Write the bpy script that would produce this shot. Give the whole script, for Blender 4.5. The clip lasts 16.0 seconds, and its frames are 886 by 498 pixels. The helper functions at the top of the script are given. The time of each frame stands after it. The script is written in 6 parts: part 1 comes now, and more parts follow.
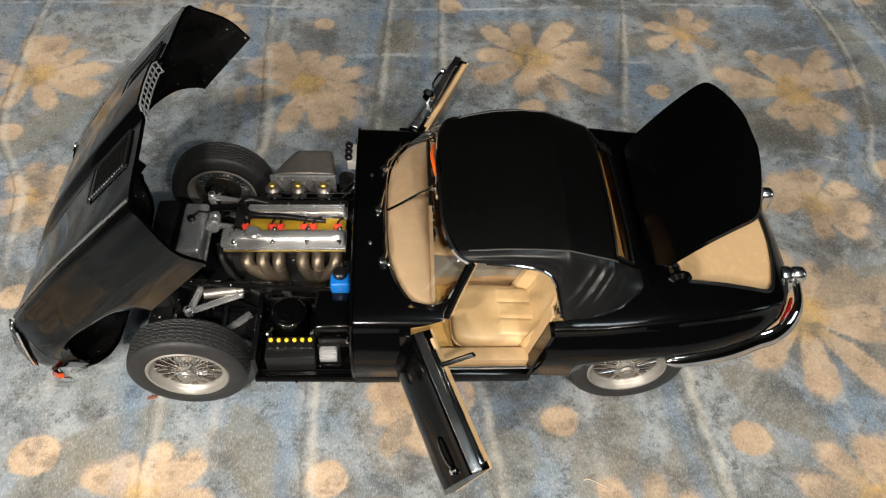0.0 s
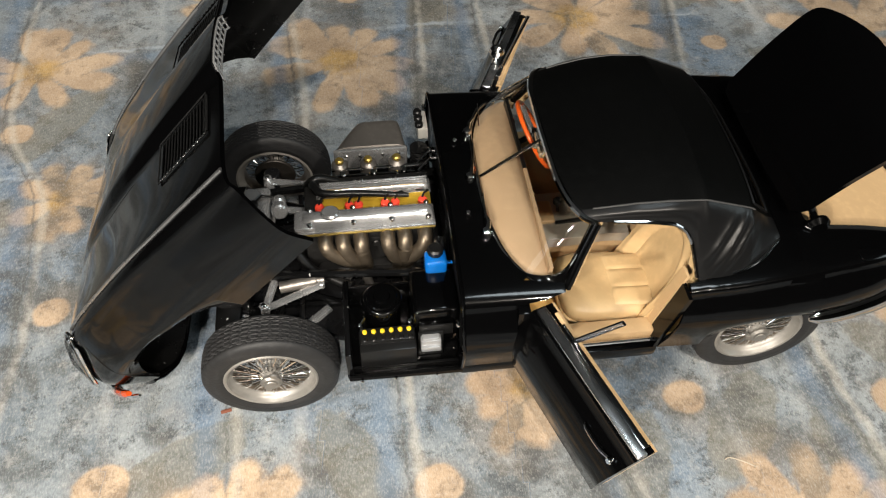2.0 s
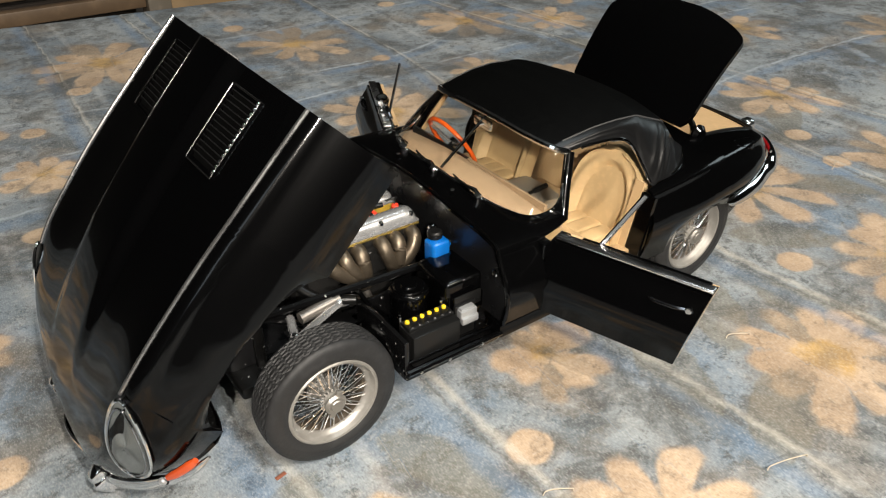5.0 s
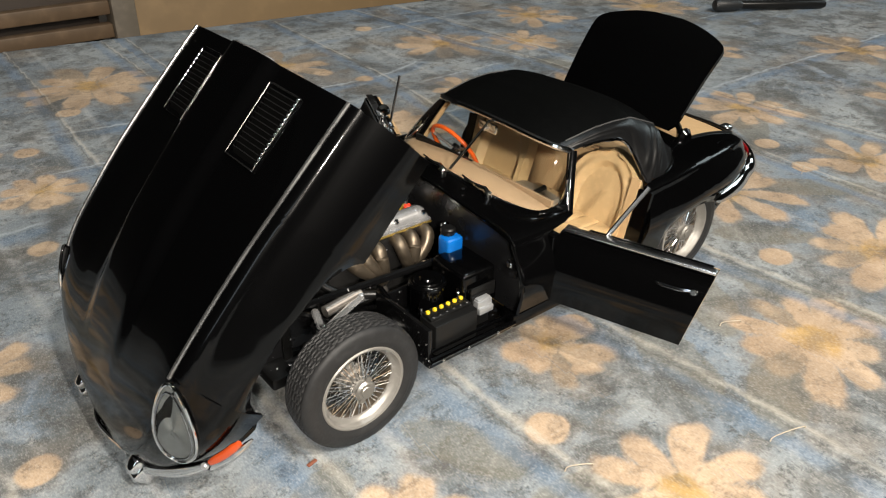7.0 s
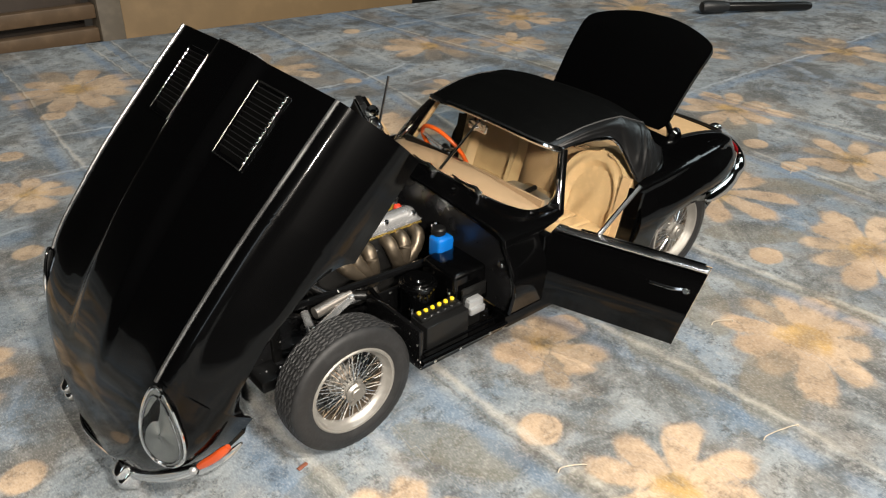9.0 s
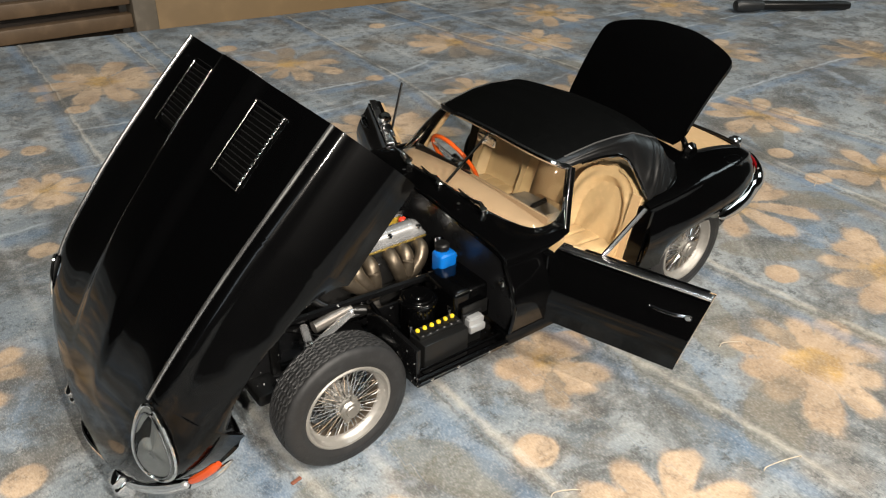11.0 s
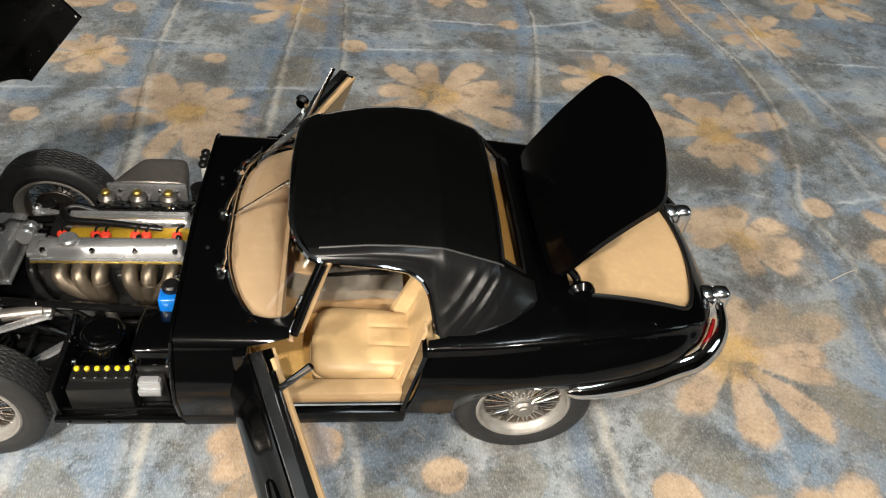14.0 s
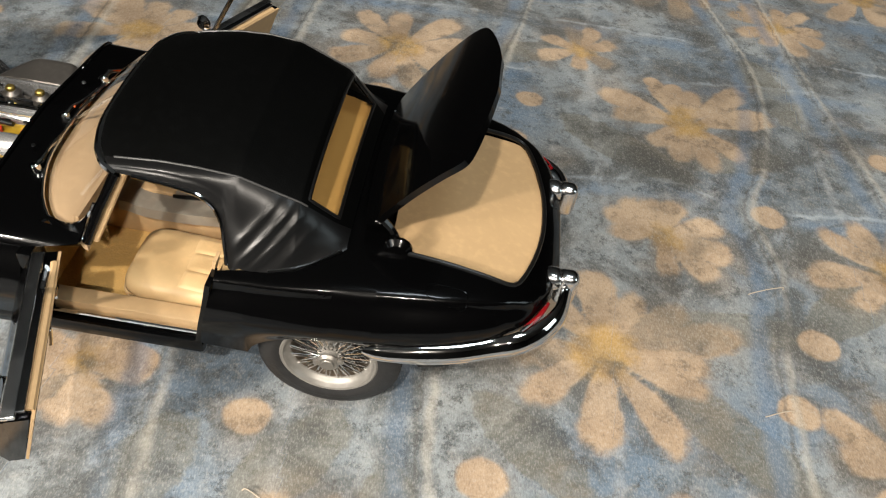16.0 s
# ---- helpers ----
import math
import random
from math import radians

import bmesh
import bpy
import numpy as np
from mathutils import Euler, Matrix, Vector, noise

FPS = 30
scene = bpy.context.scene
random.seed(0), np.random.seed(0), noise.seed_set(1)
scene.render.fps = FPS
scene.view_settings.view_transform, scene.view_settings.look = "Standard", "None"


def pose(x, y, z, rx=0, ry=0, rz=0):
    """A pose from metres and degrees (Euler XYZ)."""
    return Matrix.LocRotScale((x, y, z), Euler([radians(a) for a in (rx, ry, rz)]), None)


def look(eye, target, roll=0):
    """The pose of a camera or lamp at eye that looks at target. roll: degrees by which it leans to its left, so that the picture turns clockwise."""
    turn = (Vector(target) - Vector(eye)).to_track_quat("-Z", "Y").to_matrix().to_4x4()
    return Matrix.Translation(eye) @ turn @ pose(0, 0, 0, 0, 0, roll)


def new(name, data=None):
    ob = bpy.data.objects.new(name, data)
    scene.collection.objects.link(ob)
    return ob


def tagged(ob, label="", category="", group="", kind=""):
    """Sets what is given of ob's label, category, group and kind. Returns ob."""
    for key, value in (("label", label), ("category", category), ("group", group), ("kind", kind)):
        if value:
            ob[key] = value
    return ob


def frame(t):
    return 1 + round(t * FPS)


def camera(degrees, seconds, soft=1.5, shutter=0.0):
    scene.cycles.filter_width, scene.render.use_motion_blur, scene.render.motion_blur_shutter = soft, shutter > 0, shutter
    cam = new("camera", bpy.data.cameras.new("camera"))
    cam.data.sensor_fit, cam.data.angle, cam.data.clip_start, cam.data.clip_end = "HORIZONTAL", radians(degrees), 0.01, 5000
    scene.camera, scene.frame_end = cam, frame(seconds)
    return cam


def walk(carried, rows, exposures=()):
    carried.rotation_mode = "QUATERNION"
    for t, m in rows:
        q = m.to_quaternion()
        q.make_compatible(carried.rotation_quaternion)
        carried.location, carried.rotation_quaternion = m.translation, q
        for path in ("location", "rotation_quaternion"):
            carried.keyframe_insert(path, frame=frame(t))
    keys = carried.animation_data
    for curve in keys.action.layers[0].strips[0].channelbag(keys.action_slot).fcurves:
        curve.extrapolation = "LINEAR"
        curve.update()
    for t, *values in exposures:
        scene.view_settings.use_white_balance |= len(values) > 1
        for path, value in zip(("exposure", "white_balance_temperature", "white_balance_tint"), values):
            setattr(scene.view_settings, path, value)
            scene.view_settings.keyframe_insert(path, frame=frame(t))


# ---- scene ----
# a hand-held camera that circles the model car on the table
cam = camera(60.01, 16.0, soft=1.2)
PATH = [
    (0, (0.0647, -0.1600, 0.2264), (0.0813, 0.0269, -0.0077), 3.85),
    (0.5, (0.0563, -0.1592, 0.2205), (0.0739, 0.0275, -0.0136), 3.82),
    (1, (0.0529, -0.1579, 0.2146), (0.0700, 0.0285, -0.0198), 2.82),
    (1.5, (0.0505, -0.1537, 0.2129), (0.0707, 0.0329, -0.0212), 1.50),
    (2, (0.0292, -0.1473, 0.1983), (0.0570, 0.0396, -0.0347), 1.80),
    (2.5, (0.0034, -0.1494, 0.1867), (0.0495, 0.0477, -0.0347), 2.60),
    (3, (-0.0138, -0.1515, 0.1722), (0.0619, 0.0576, -0.0291), 2.23),
    (3.5, (-0.0319, -0.1552, 0.1566), (0.0739, 0.0539, -0.0307), 1.57),
    (4, (-0.0407, -0.1601, 0.1548), (0.0868, 0.0480, -0.0196), 1.36),
    (4.2, (-0.0457, -0.1622, 0.1539), (0.0873, 0.0447, -0.0179), 1.15),
    (6.3, (-0.0739, -0.1683, 0.1485), (0.0890, 0.0302, -0.0066), 1.79),
    (6.5, (-0.0769, -0.1678, 0.1478), (0.0871, 0.0303, -0.0065), 1.81),
    (7, (-0.0810, -0.1688, 0.1483), (0.0842, 0.0291, -0.0051), 1.45),
    (7.5, (-0.0824, -0.1687, 0.1471), (0.0846, 0.0289, -0.0048), 1.25),
    (8, (-0.0817, -0.1677, 0.1472), (0.0869, 0.0288, -0.0045), 1.54),
    (8.5, (-0.0810, -0.1676, 0.1461), (0.0882, 0.0286, -0.0051), 1.47),
    (10.8, (-0.0764, -0.1694, 0.1524), (0.0848, 0.0286, -0.0053), 2.09),
    (11, (-0.0710, -0.1684, 0.1536), (0.0868, 0.0326, -0.0036), 1.78),
    (11.5, (-0.0533, -0.1688, 0.1590), (0.0926, 0.0359, -0.0049), 2.40),
    (12, (-0.0335, -0.1691, 0.1655), (0.0953, 0.0417, -0.0048), 3.57),
    (12.5, (-0.0068, -0.1683, 0.1702), (0.0956, 0.0504, -0.0079), 5.27),
    (13, (0.0309, -0.1651, 0.1802), (0.1011, 0.0585, -0.0071), 5.43),
    (13.5, (0.0719, -0.1616, 0.1825), (0.1191, 0.0607, -0.0133), 5.78),
    (14, (0.0918, -0.1566, 0.1798), (0.1259, 0.0616, -0.0232), 6.69),
    (14.5, (0.1081, -0.1567, 0.1791), (0.1330, 0.0579, -0.0291), 7.67),
    (15, (0.1186, -0.1566, 0.1751), (0.1363, 0.0559, -0.0360), 8.88),
    (15.5, (0.1399, -0.1538, 0.1729), (0.1526, 0.0572, -0.0400), 9.93),
    (16, (0.1582, -0.1530, 0.1744), (0.1592, 0.0583, -0.0385), 9.58),
]
walk(cam, [(t, look(eye, target, roll)) for t, eye, target, roll in PATH],
     exposures=((0, -0.10), (1.5, -0.07), (4, -0.04), (7.5, -0.05), (11, -0.02), (12.5, 0.02), (13.5, 0.14), (14.5, 0.08), (16, 0.04)))

# ---- light ----
world = bpy.data.worlds.new("room_air")
world.use_nodes = True
world.node_tree.nodes["Background"].inputs[0].default_value = (0.9, 0.95, 1.0, 1)
world.node_tree.nodes["Background"].inputs[1].default_value = 0.01
scene.world = world


def lamp(name, kind, energy, colour, m, **more):
    data = bpy.data.lights.new(name, kind)
    data.energy, data.color = energy, colour
    if "size" in more:
        data.shape, data.size, data.size_y = "RECTANGLE", more["size"], more["size_y"]
    if "radius" in more:
        data.shadow_soft_size = more["radius"]
    ob = new(name, data)
    ob.matrix_world = m
    return tagged(ob, kind="structure")


# three added spots on the viewer's side stand in for the moving torch
for fill_x, fill_y, fill_z, watts in ((-0.25, -0.51, 0.345, 18), (0.05, -0.72, 1.02, 36), (0.42, -0.86, 0.86, 30)):
    key = lamp("fill_light", "SPOT", watts, (1.0, 0.917, 0.808), look((fill_x, fill_y, fill_z), (0.10, 0.04, 0.0)), radius=0.02)
    key.data.spot_size, key.data.spot_blend = radians(76), 0.5
# the small torch that the viewer holds over the near edge of the table
torch = lamp("torch_light", "SPOT", 1.45, (1.0, 0.93, 0.83), look((-0.035, -0.187, 0.185), (0.03, 0.03, 0.0)), radius=0.006)
torch.data.spot_size, torch.data.spot_blend = radians(125), 0.6
# the ceiling lamp of the room and a window behind the viewer
lamp("ceiling_light", "AREA", 4.6, (0.84, 0.95, 1.0), look((0.48, -0.16, 1.5), (0.35, -0.08, 0)), size=0.2, size_y=0.4)
lamp("window_light", "AREA", 2.6, (0.80, 0.92, 1.0), look((-1.5, -1.3, 0.8), (0, 0, 0.05)), size=0.4, size_y=0.8)
# a smaller window beyond the tail of the car, mirrored in its paint
lamp("side_window_light", "AREA", 2.2, (0.80, 0.95, 0.98), look((1.45, -0.22, 0.62), (0.15, 0.0, 0.04)), size=0.34, size_y=0.5)


# ---- materials ----
def material(name, colour, rough=0.5, metal=0.0, coat=0.0, spec=0.5, var=0.0, scale=200.0, bump=0.0, bump_scale=None, specks=0.0,
             alpha=None, rough_var=0.0, sheen=0.0, coat_rough=0.04):
    """A surface with colour variation at two scales, uneven gloss, fine relief and, where asked for, dust specks."""
    mat = bpy.data.materials.new(name)
    mat.use_nodes = True
    nodes, links = mat.node_tree.nodes, mat.node_tree.links
    shader = nodes["Principled BSDF"]
    shader.inputs["Base Color"].default_value = (*colour, 1)
    shader.inputs["Roughness"].default_value = rough
    shader.inputs["Metallic"].default_value = metal
    shader.inputs["Coat Weight"].default_value = coat
    shader.inputs["Coat Roughness"].default_value = coat_rough
    shader.inputs["Specular IOR Level"].default_value = spec
    shader.inputs["Sheen Weight"].default_value = sheen
    where = nodes.new("ShaderNodeTexCoord")

    def grain(size, detail=4.0):
        n = nodes.new("ShaderNodeTexNoise")
        n.inputs["Scale"].default_value, n.inputs["Detail"].default_value = size, detail
        links.new(where.outputs["Object"], n.inputs["Vector"])
        return n.outputs["Fac"]

    def ramp(source, lo, hi, a, b):
        n = nodes.new("ShaderNodeMapRange")
        for key, value in zip((1, 2, 3, 4), (lo, hi, a, b)):
            n.inputs[key].default_value = value
        links.new(source, n.inputs[0])
        return n.outputs[0]

    def mixed(fac, a, b, how="MIX"):
        n = nodes.new("ShaderNodeMix")
        n.data_type, n.blend_type = "RGBA", how
        links.new(fac, n.inputs[0]) if hasattr(fac, "is_linked") else None
        for socket, value in ((6, a), (7, b)):
            if hasattr(value, "is_linked"):
                links.new(value, n.inputs[socket])
            else:
                n.inputs[socket].default_value = (*value, 1)
        return n.outputs[2]

    out = None
    if var:
        big = ramp(grain(scale * 0.18, 2.0), 0.3, 0.7, 0.0, 1.0)
        low = tuple(c * (1 - var) for c in colour)
        high = tuple(min(1, c * (1 + var)) for c in colour)
        out = mixed(big, low, high)
        small = ramp(grain(scale * 2.2), 0.35, 0.65, 0.0, 1.0)
        out = mixed(small, out, mixed(small, low, high))
    if specks:
        dust = ramp(grain(900.0, 1.0), 0.80 - specks, 0.82 - specks, 0.0, 0.55)
        out = mixed(dust, out or colour, (0.5, 0.5, 0.48))
    if out:
        links.new(out, shader.inputs["Base Color"])
    if rough_var:
        links.new(ramp(grain(scale * 0.5), 0.3, 0.7, max(0.01, rough - rough_var), rough + rough_var), shader.inputs["Roughness"])
    if bump:
        b = nodes.new("ShaderNodeBump")
        b.inputs["Strength"].default_value, b.inputs["Distance"].default_value = bump, 0.0003
        links.new(grain(bump_scale or scale * 3), b.inputs["Height"])
        links.new(b.outputs["Normal"], shader.inputs["Normal"])
    return mat


def glass(name, colour=(1, 1, 1), rough=0.0):
    mat = bpy.data.materials.new(name)
    mat.use_nodes = True
    nodes, links = mat.node_tree.nodes, mat.node_tree.links
    nodes.remove(nodes["Principled BSDF"])
    clear, gloss, both, edge = (nodes.new("ShaderNode" + k) for k in ("BsdfTransparent", "BsdfGlossy", "MixShader", "Fresnel"))
    clear.inputs[0].default_value = (*colour, 1)
    gloss.inputs["Roughness"].default_value = rough + 0.02
    edge.inputs[0].default_value = 1.45
    links.new(edge.outputs[0], both.inputs[0])
    links.new(clear.outputs[0], both.inputs[1])
    links.new(gloss.outputs[0], both.inputs[2])
    links.new(both.outputs[0], nodes["Material Output"].inputs[0])
    return mat


PAINT = material("black_paint", (0.0009, 0.0009, 0.001), 0.07, spec=0.215, coat=0.13, coat_rough=0.24, rough_var=0.03, scale=60)
PAINT_DUSTY = material("black_paint_dusty", (0.003, 0.003, 0.0032), 0.14, spec=0.42, specks=0.06, rough_var=0.06, scale=60)
CHASSIS = material("black_chassis", (0.006, 0.006, 0.0065), 0.3, specks=0.02, rough_var=0.1)
CANVAS = material("black_soft_top", (0.0012, 0.0013, 0.0013), 0.6, spec=0.045, var=0.25, bump=0.25, bump_scale=2500)
CANVAS_FOLD = material("black_vinyl", (0.004, 0.004, 0.0042), 0.33, spec=0.32, var=0.2, bump=0.04, bump_scale=1800)
RUBBER = material("tyre_rubber", (0.015, 0.015, 0.0155), 0.55, spec=0.35, var=0.3, bump=0.2, bump_scale=1500)
TAN = material("tan_leather", (0.50, 0.335, 0.175), 0.5, var=0.07, bump=0.12, bump_scale=1600, rough_var=0.08)
TAN_SEAT = material("tan_seat_leather", (0.56, 0.39, 0.20), 0.42, var=0.06, bump=0.1, bump_scale=1400, rough_var=0.08)
DASH_TAN = material("brown_tan_dash_leather", (0.37, 0.255, 0.155), 0.5, var=0.07, bump=0.12, bump_scale=1600, rough_var=0.08)
CARPET = material("tan_carpet", (0.55, 0.33, 0.10), 0.85, var=0.16, bump=0.9, bump_scale=2200, sheen=0.2)
BEAD = material("dark_bead", (0.3, 0.3, 0.3), 0.28, metal=0.9, rough_var=0.08)
CHROME = material("chrome", (0.78, 0.78, 0.78), 0.07, metal=1.0, rough_var=0.04)
DARK_CHROME = material("dark_chrome", (0.35, 0.35, 0.36), 0.12, metal=1.0, rough_var=0.05)
SILVER = material("silver_paint", (0.52, 0.52, 0.52), 0.22, metal=0.75, var=0.08, rough_var=0.08)
RIM = material("wheel_silver", (0.27, 0.257, 0.235), 0.42, metal=0.5, var=0.1, rough_var=0.08)
PEWTER = material("pewter_casting", (0.20, 0.183, 0.165), 0.38, metal=0.75, var=0.1, bump=0.15, bump_scale=1500)
BRONZE = material("brown_exhaust_metal", (0.135, 0.108, 0.078), 0.4, metal=0.8, var=0.25, rough_var=0.1)
GOLD = material("gold_paint", (0.47, 0.29, 0.025), 0.35, metal=0.3, var=0.12)
BRASS = material("brass", (0.5, 0.36, 0.10), 0.45, metal=0.9)
ENGINE_GREY = material("dark_engine_casting", (0.016, 0.0155, 0.015), 0.45, metal=0.4, var=0.3, bump=0.3)
RED = material("red_plastic", (0.65, 0.045, 0.02), 0.4)
YELLOW = material("yellow_plastic", (0.72, 0.5, 0.015), 0.4)
BLUE = material("blue_plastic", (0.003, 0.115, 0.43), 0.22, coat=0.4)
WHITE = material("white_plastic", (0.55, 0.53, 0.49), 0.4)
BLACK = material("black_plastic", (0.006, 0.006, 0.006), 0.32, spec=0.3)
GREY = material("grey_metal_box", (0.36, 0.365, 0.37), 0.34, metal=0.55, var=0.08)
ORANGE = material("orange_lens", (0.42, 0.055, 0.01), 0.15, coat=0.6)
RED_LENS = material("red_lens", (0.20, 0.006, 0.008), 0.12, coat=0.6)
RIM_WOOD = material("orange_wheel_rim", (0.75, 0.11, 0.012), 0.32, coat=0.3)
GLASS = glass("clear_glass", (0.86, 0.87, 0.84))
YELLOWED = glass("yellowed_window_plastic", (0.88, 0.74, 0.42))
HEADLIGHT_GLASS = glass("headlight_glass", (0.82, 0.86, 0.86))
FLOORBOARD = material("brown_floor", (0.10, 0.07, 0.045), 0.5, var=0.3, scale=8)
WALL = material("room_wall", (0.11, 0.10, 0.09), 0.8, var=0.06, scale=6)
CEILING = material("room_ceiling", (0.62, 0.62, 0.6), 0.8, var=0.04, scale=6)
WOOD = material("brown_wood", (0.13, 0.085, 0.05), 0.5, var=0.3, scale=25, bump=0.2, bump_scale=60)
PALE_WOOD = material("tan_board", (0.25, 0.165, 0.08), 0.6, var=0.12, scale=14)
TABLE_WOOD = material("table_wood", (0.2, 0.12, 0.06), 0.5, var=0.2, scale=20)

# ---- shapes: everything on the model is drawn in millimetres ----
MM = 0.001


def curve_of(xs, ys):
    """A smooth function through a few control values."""
    xs, ys = np.array(xs, float), np.array(ys, float)
    h, d = np.diff(xs), np.diff(ys) / np.diff(xs)
    m = np.r_[d[0], np.where(d[:-1] * d[1:] > 0, (d[:-1] * h[1:] + d[1:] * h[:-1]) / (h[:-1] + h[1:]), 0), d[-1]]

    def at(x):
        x = np.clip(x, xs[0], xs[-1])
        i = np.clip(np.searchsorted(xs, x) - 1, 0, len(h) - 1)
        s = (x - xs[i]) / h[i]
        return ((1 + 2 * s) * (1 - s) ** 2 * ys[i] + s * (1 - s) ** 2 * h[i] * m[i]
                + s * s * (3 - 2 * s) * ys[i + 1] + s * s * (s - 1) * h[i] * m[i + 1])
    return at


def spline(points, n, closed=False):
    """n points along a Catmull-Rom curve through the points."""
    p = np.array(points, float)
    p = np.vstack([p[-1], p, p[0], p[1]]) if closed else np.vstack([2 * p[0] - p[1], p, 2 * p[-1] - p[-2]])
    k = len(p) - 3
    u = np.linspace(0, k, n, endpoint=not closed)
    i = np.minimum(u.astype(int), k - 1)
    s = (u - i)[:, None]
    a, b, c, d = p[i], p[i + 1], p[i + 2], p[i + 3]
    return 0.5 * (2 * b + (c - a) * s + (2 * a - 5 * b + 4 * c - d) * s * s + (3 * b - a - 3 * c + d) * s ** 3)


def sheet(grid, thick=0.0, wrap=False):
    """A panel from a grid of points, given a thickness on its inner side."""
    g = np.array(grid, float)
    n, m = g.shape[:2]
    du, dv = np.gradient(g, axis=0), np.gradient(g, axis=1)
    normal = np.cross(du, dv)
    normal /= np.linalg.norm(normal, axis=2, keepdims=True) + 1e-9
    verts = g.reshape(-1, 3).tolist()
    cols = m if wrap else m - 1
    faces = [(i * m + j, (i + 1) * m + j, (i + 1) * m + (j + 1) % m, i * m + (j + 1) % m) for i in range(n - 1) for j in range(cols)]
    if thick:
        base = n * m
        verts += (g - normal * thick).reshape(-1, 3).tolist()
        faces += [tuple(base + k for k in reversed(f)) for f in faces]
        edge = [j for j in range(m)] + [i * m + m - 1 for i in range(1, n)] + [(n - 1) * m + j for j in range(m - 2, -1, -1)] + [i * m for i in range(n - 2, 0, -1)]
        if not wrap:
            for a, b in zip(edge, edge[1:] + edge[:1]):
                faces.append((a, b, base + b, base + a))
    return verts, faces


def joined(shapes):
    verts, faces = [], []
    for v, f in shapes:
        base = len(verts)
        verts += [tuple(p) for p in v]
        faces += [tuple(base + k for k in q) for q in f]
    return verts, faces


def moved(shape, m):
    v, f = shape
    return [tuple(m @ Vector(p)) for p in v], f


def box(x0, x1, y0, y1, z0, z1, bevel=0.4, segments=2):
    bm = bmesh.new()
    bmesh.ops.create_cube(bm, size=1)
    for v in bm.verts:
        v.co = Vector(((x0 + x1) / 2 + v.co.x * (x1 - x0), (y0 + y1) / 2 + v.co.y * (y1 - y0), (z0 + z1) / 2 + v.co.z * (z1 - z0)))
    if bevel:
        bmesh.ops.bevel(bm, geom=bm.edges[:], offset=bevel, segments=segments, profile=0.5, affect="EDGES")
    bm.verts.index_update()
    out = [tuple(v.co) for v in bm.verts], [tuple(v.index for v in f.verts) for f in bm.faces]
    bm.free()
    return out


def tube(path, radius, n=10, caps=True, flat=1.0, up=(0, 0, 1)):
    """A round or flattened bar along a path; the radius may vary from end to end."""
    p = np.array(path, float)
    r = np.broadcast_to(np.array(radius, float), (len(p),))
    t = np.gradient(p, axis=0)
    t /= np.linalg.norm(t, axis=1, keepdims=True) + 1e-12
    verts, faces = [], []
    for i in range(len(p)):
        ref = np.array(up, float)
        if abs(t[i] @ ref) > 0.97:
            ref = np.array((1.0, 0, 0)) if abs(t[i][0]) < 0.9 else np.array((0, 1.0, 0))
        a = np.cross(t[i], ref)
        a /= np.linalg.norm(a)
        b = np.cross(a, t[i])
        for k in range(n):
            w = 2 * math.pi * k / n
            verts.append(tuple(p[i] + r[i] * (math.cos(w) * a * flat + math.sin(w) * b)))
    for i in range(len(p) - 1):
        for k in range(n):
            faces.append((i * n + k, i * n + (k + 1) % n, (i + 1) * n + (k + 1) % n, (i + 1) * n + k))
    if caps:
        faces += [tuple(reversed(range(n))), tuple((len(p) - 1) * n + k for k in range(n))]
    return verts, faces


def lathe(profile, centre, axis=(0, 0, 1), n=32, closed=False):
    """A turned shape: profile rows of (radius, height along the axis)."""
    turn = Vector((0, 0, 1)).rotation_difference(Vector(axis)).to_matrix()
    verts, faces, m = [], [], len(profile)
    for k in range(n):
        w = 2 * math.pi * k / n
        for r, h in profile:
            verts.append(tuple(Vector(centre) + turn @ Vector((r * math.cos(w), r * math.sin(w), h))))
    for k in range(n):
        for j in range(m if closed else m - 1):
            a, b = k * m + j, k * m + (j + 1) % m
            c, d = ((k + 1) % n) * m + (j + 1) % m, ((k + 1) % n) * m + j
            faces.append((a, d, c, b))
    return verts, faces


def disc(centre, radius, height, axis=(0, 0, 1), n=24, soft=0.25):
    """A short solid cylinder with a rounded rim."""
    s = min(soft, radius * 0.4, height * 0.4)
    return lathe([(0.001, 0), (radius - s, 0), (radius, s), (radius, height - s), (radius - s, height), (0.001, height)], centre, axis, n)


def slab(outline, z0, z1, bevel=0.3):
    """A flat plate with an outline in x and y, its edges rounded."""
    bm = bmesh.new()
    face = bm.faces.new([bm.verts.new((x, y, z0)) for x, y in outline])
    up = bmesh.ops.extrude_face_region(bm, geom=[face])
    for v in up["geom"]:
        if isinstance(v, bmesh.types.BMVert):
            v.co.z = z1
    bmesh.ops.recalc_face_normals(bm, faces=bm.faces[:])
    if bevel:
        bmesh.ops.bevel(bm, geom=[e for e in bm.edges if abs(e.verts[0].co.z - e.verts[1].co.z) < 1e-6], offset=bevel, segments=2, profile=0.5, affect="EDGES")
    bm.verts.index_update()
    out = [tuple(v.co) for v in bm.verts], [tuple(v.index for v in f.verts) for f in bm.faces]
    bm.free()
    return out


def mesh_of(name, shape, mat, sharp=38):
    v, f = shape
    data = bpy.data.meshes.new(name)
    data.from_pydata([(x * MM, y * MM, z * MM) for x, y, z in v], [], f)
    data.validate()
    data.shade_smooth()
    data.set_sharp_from_angle(angle=radians(sharp))
    data.materials.append(mat)
    return data


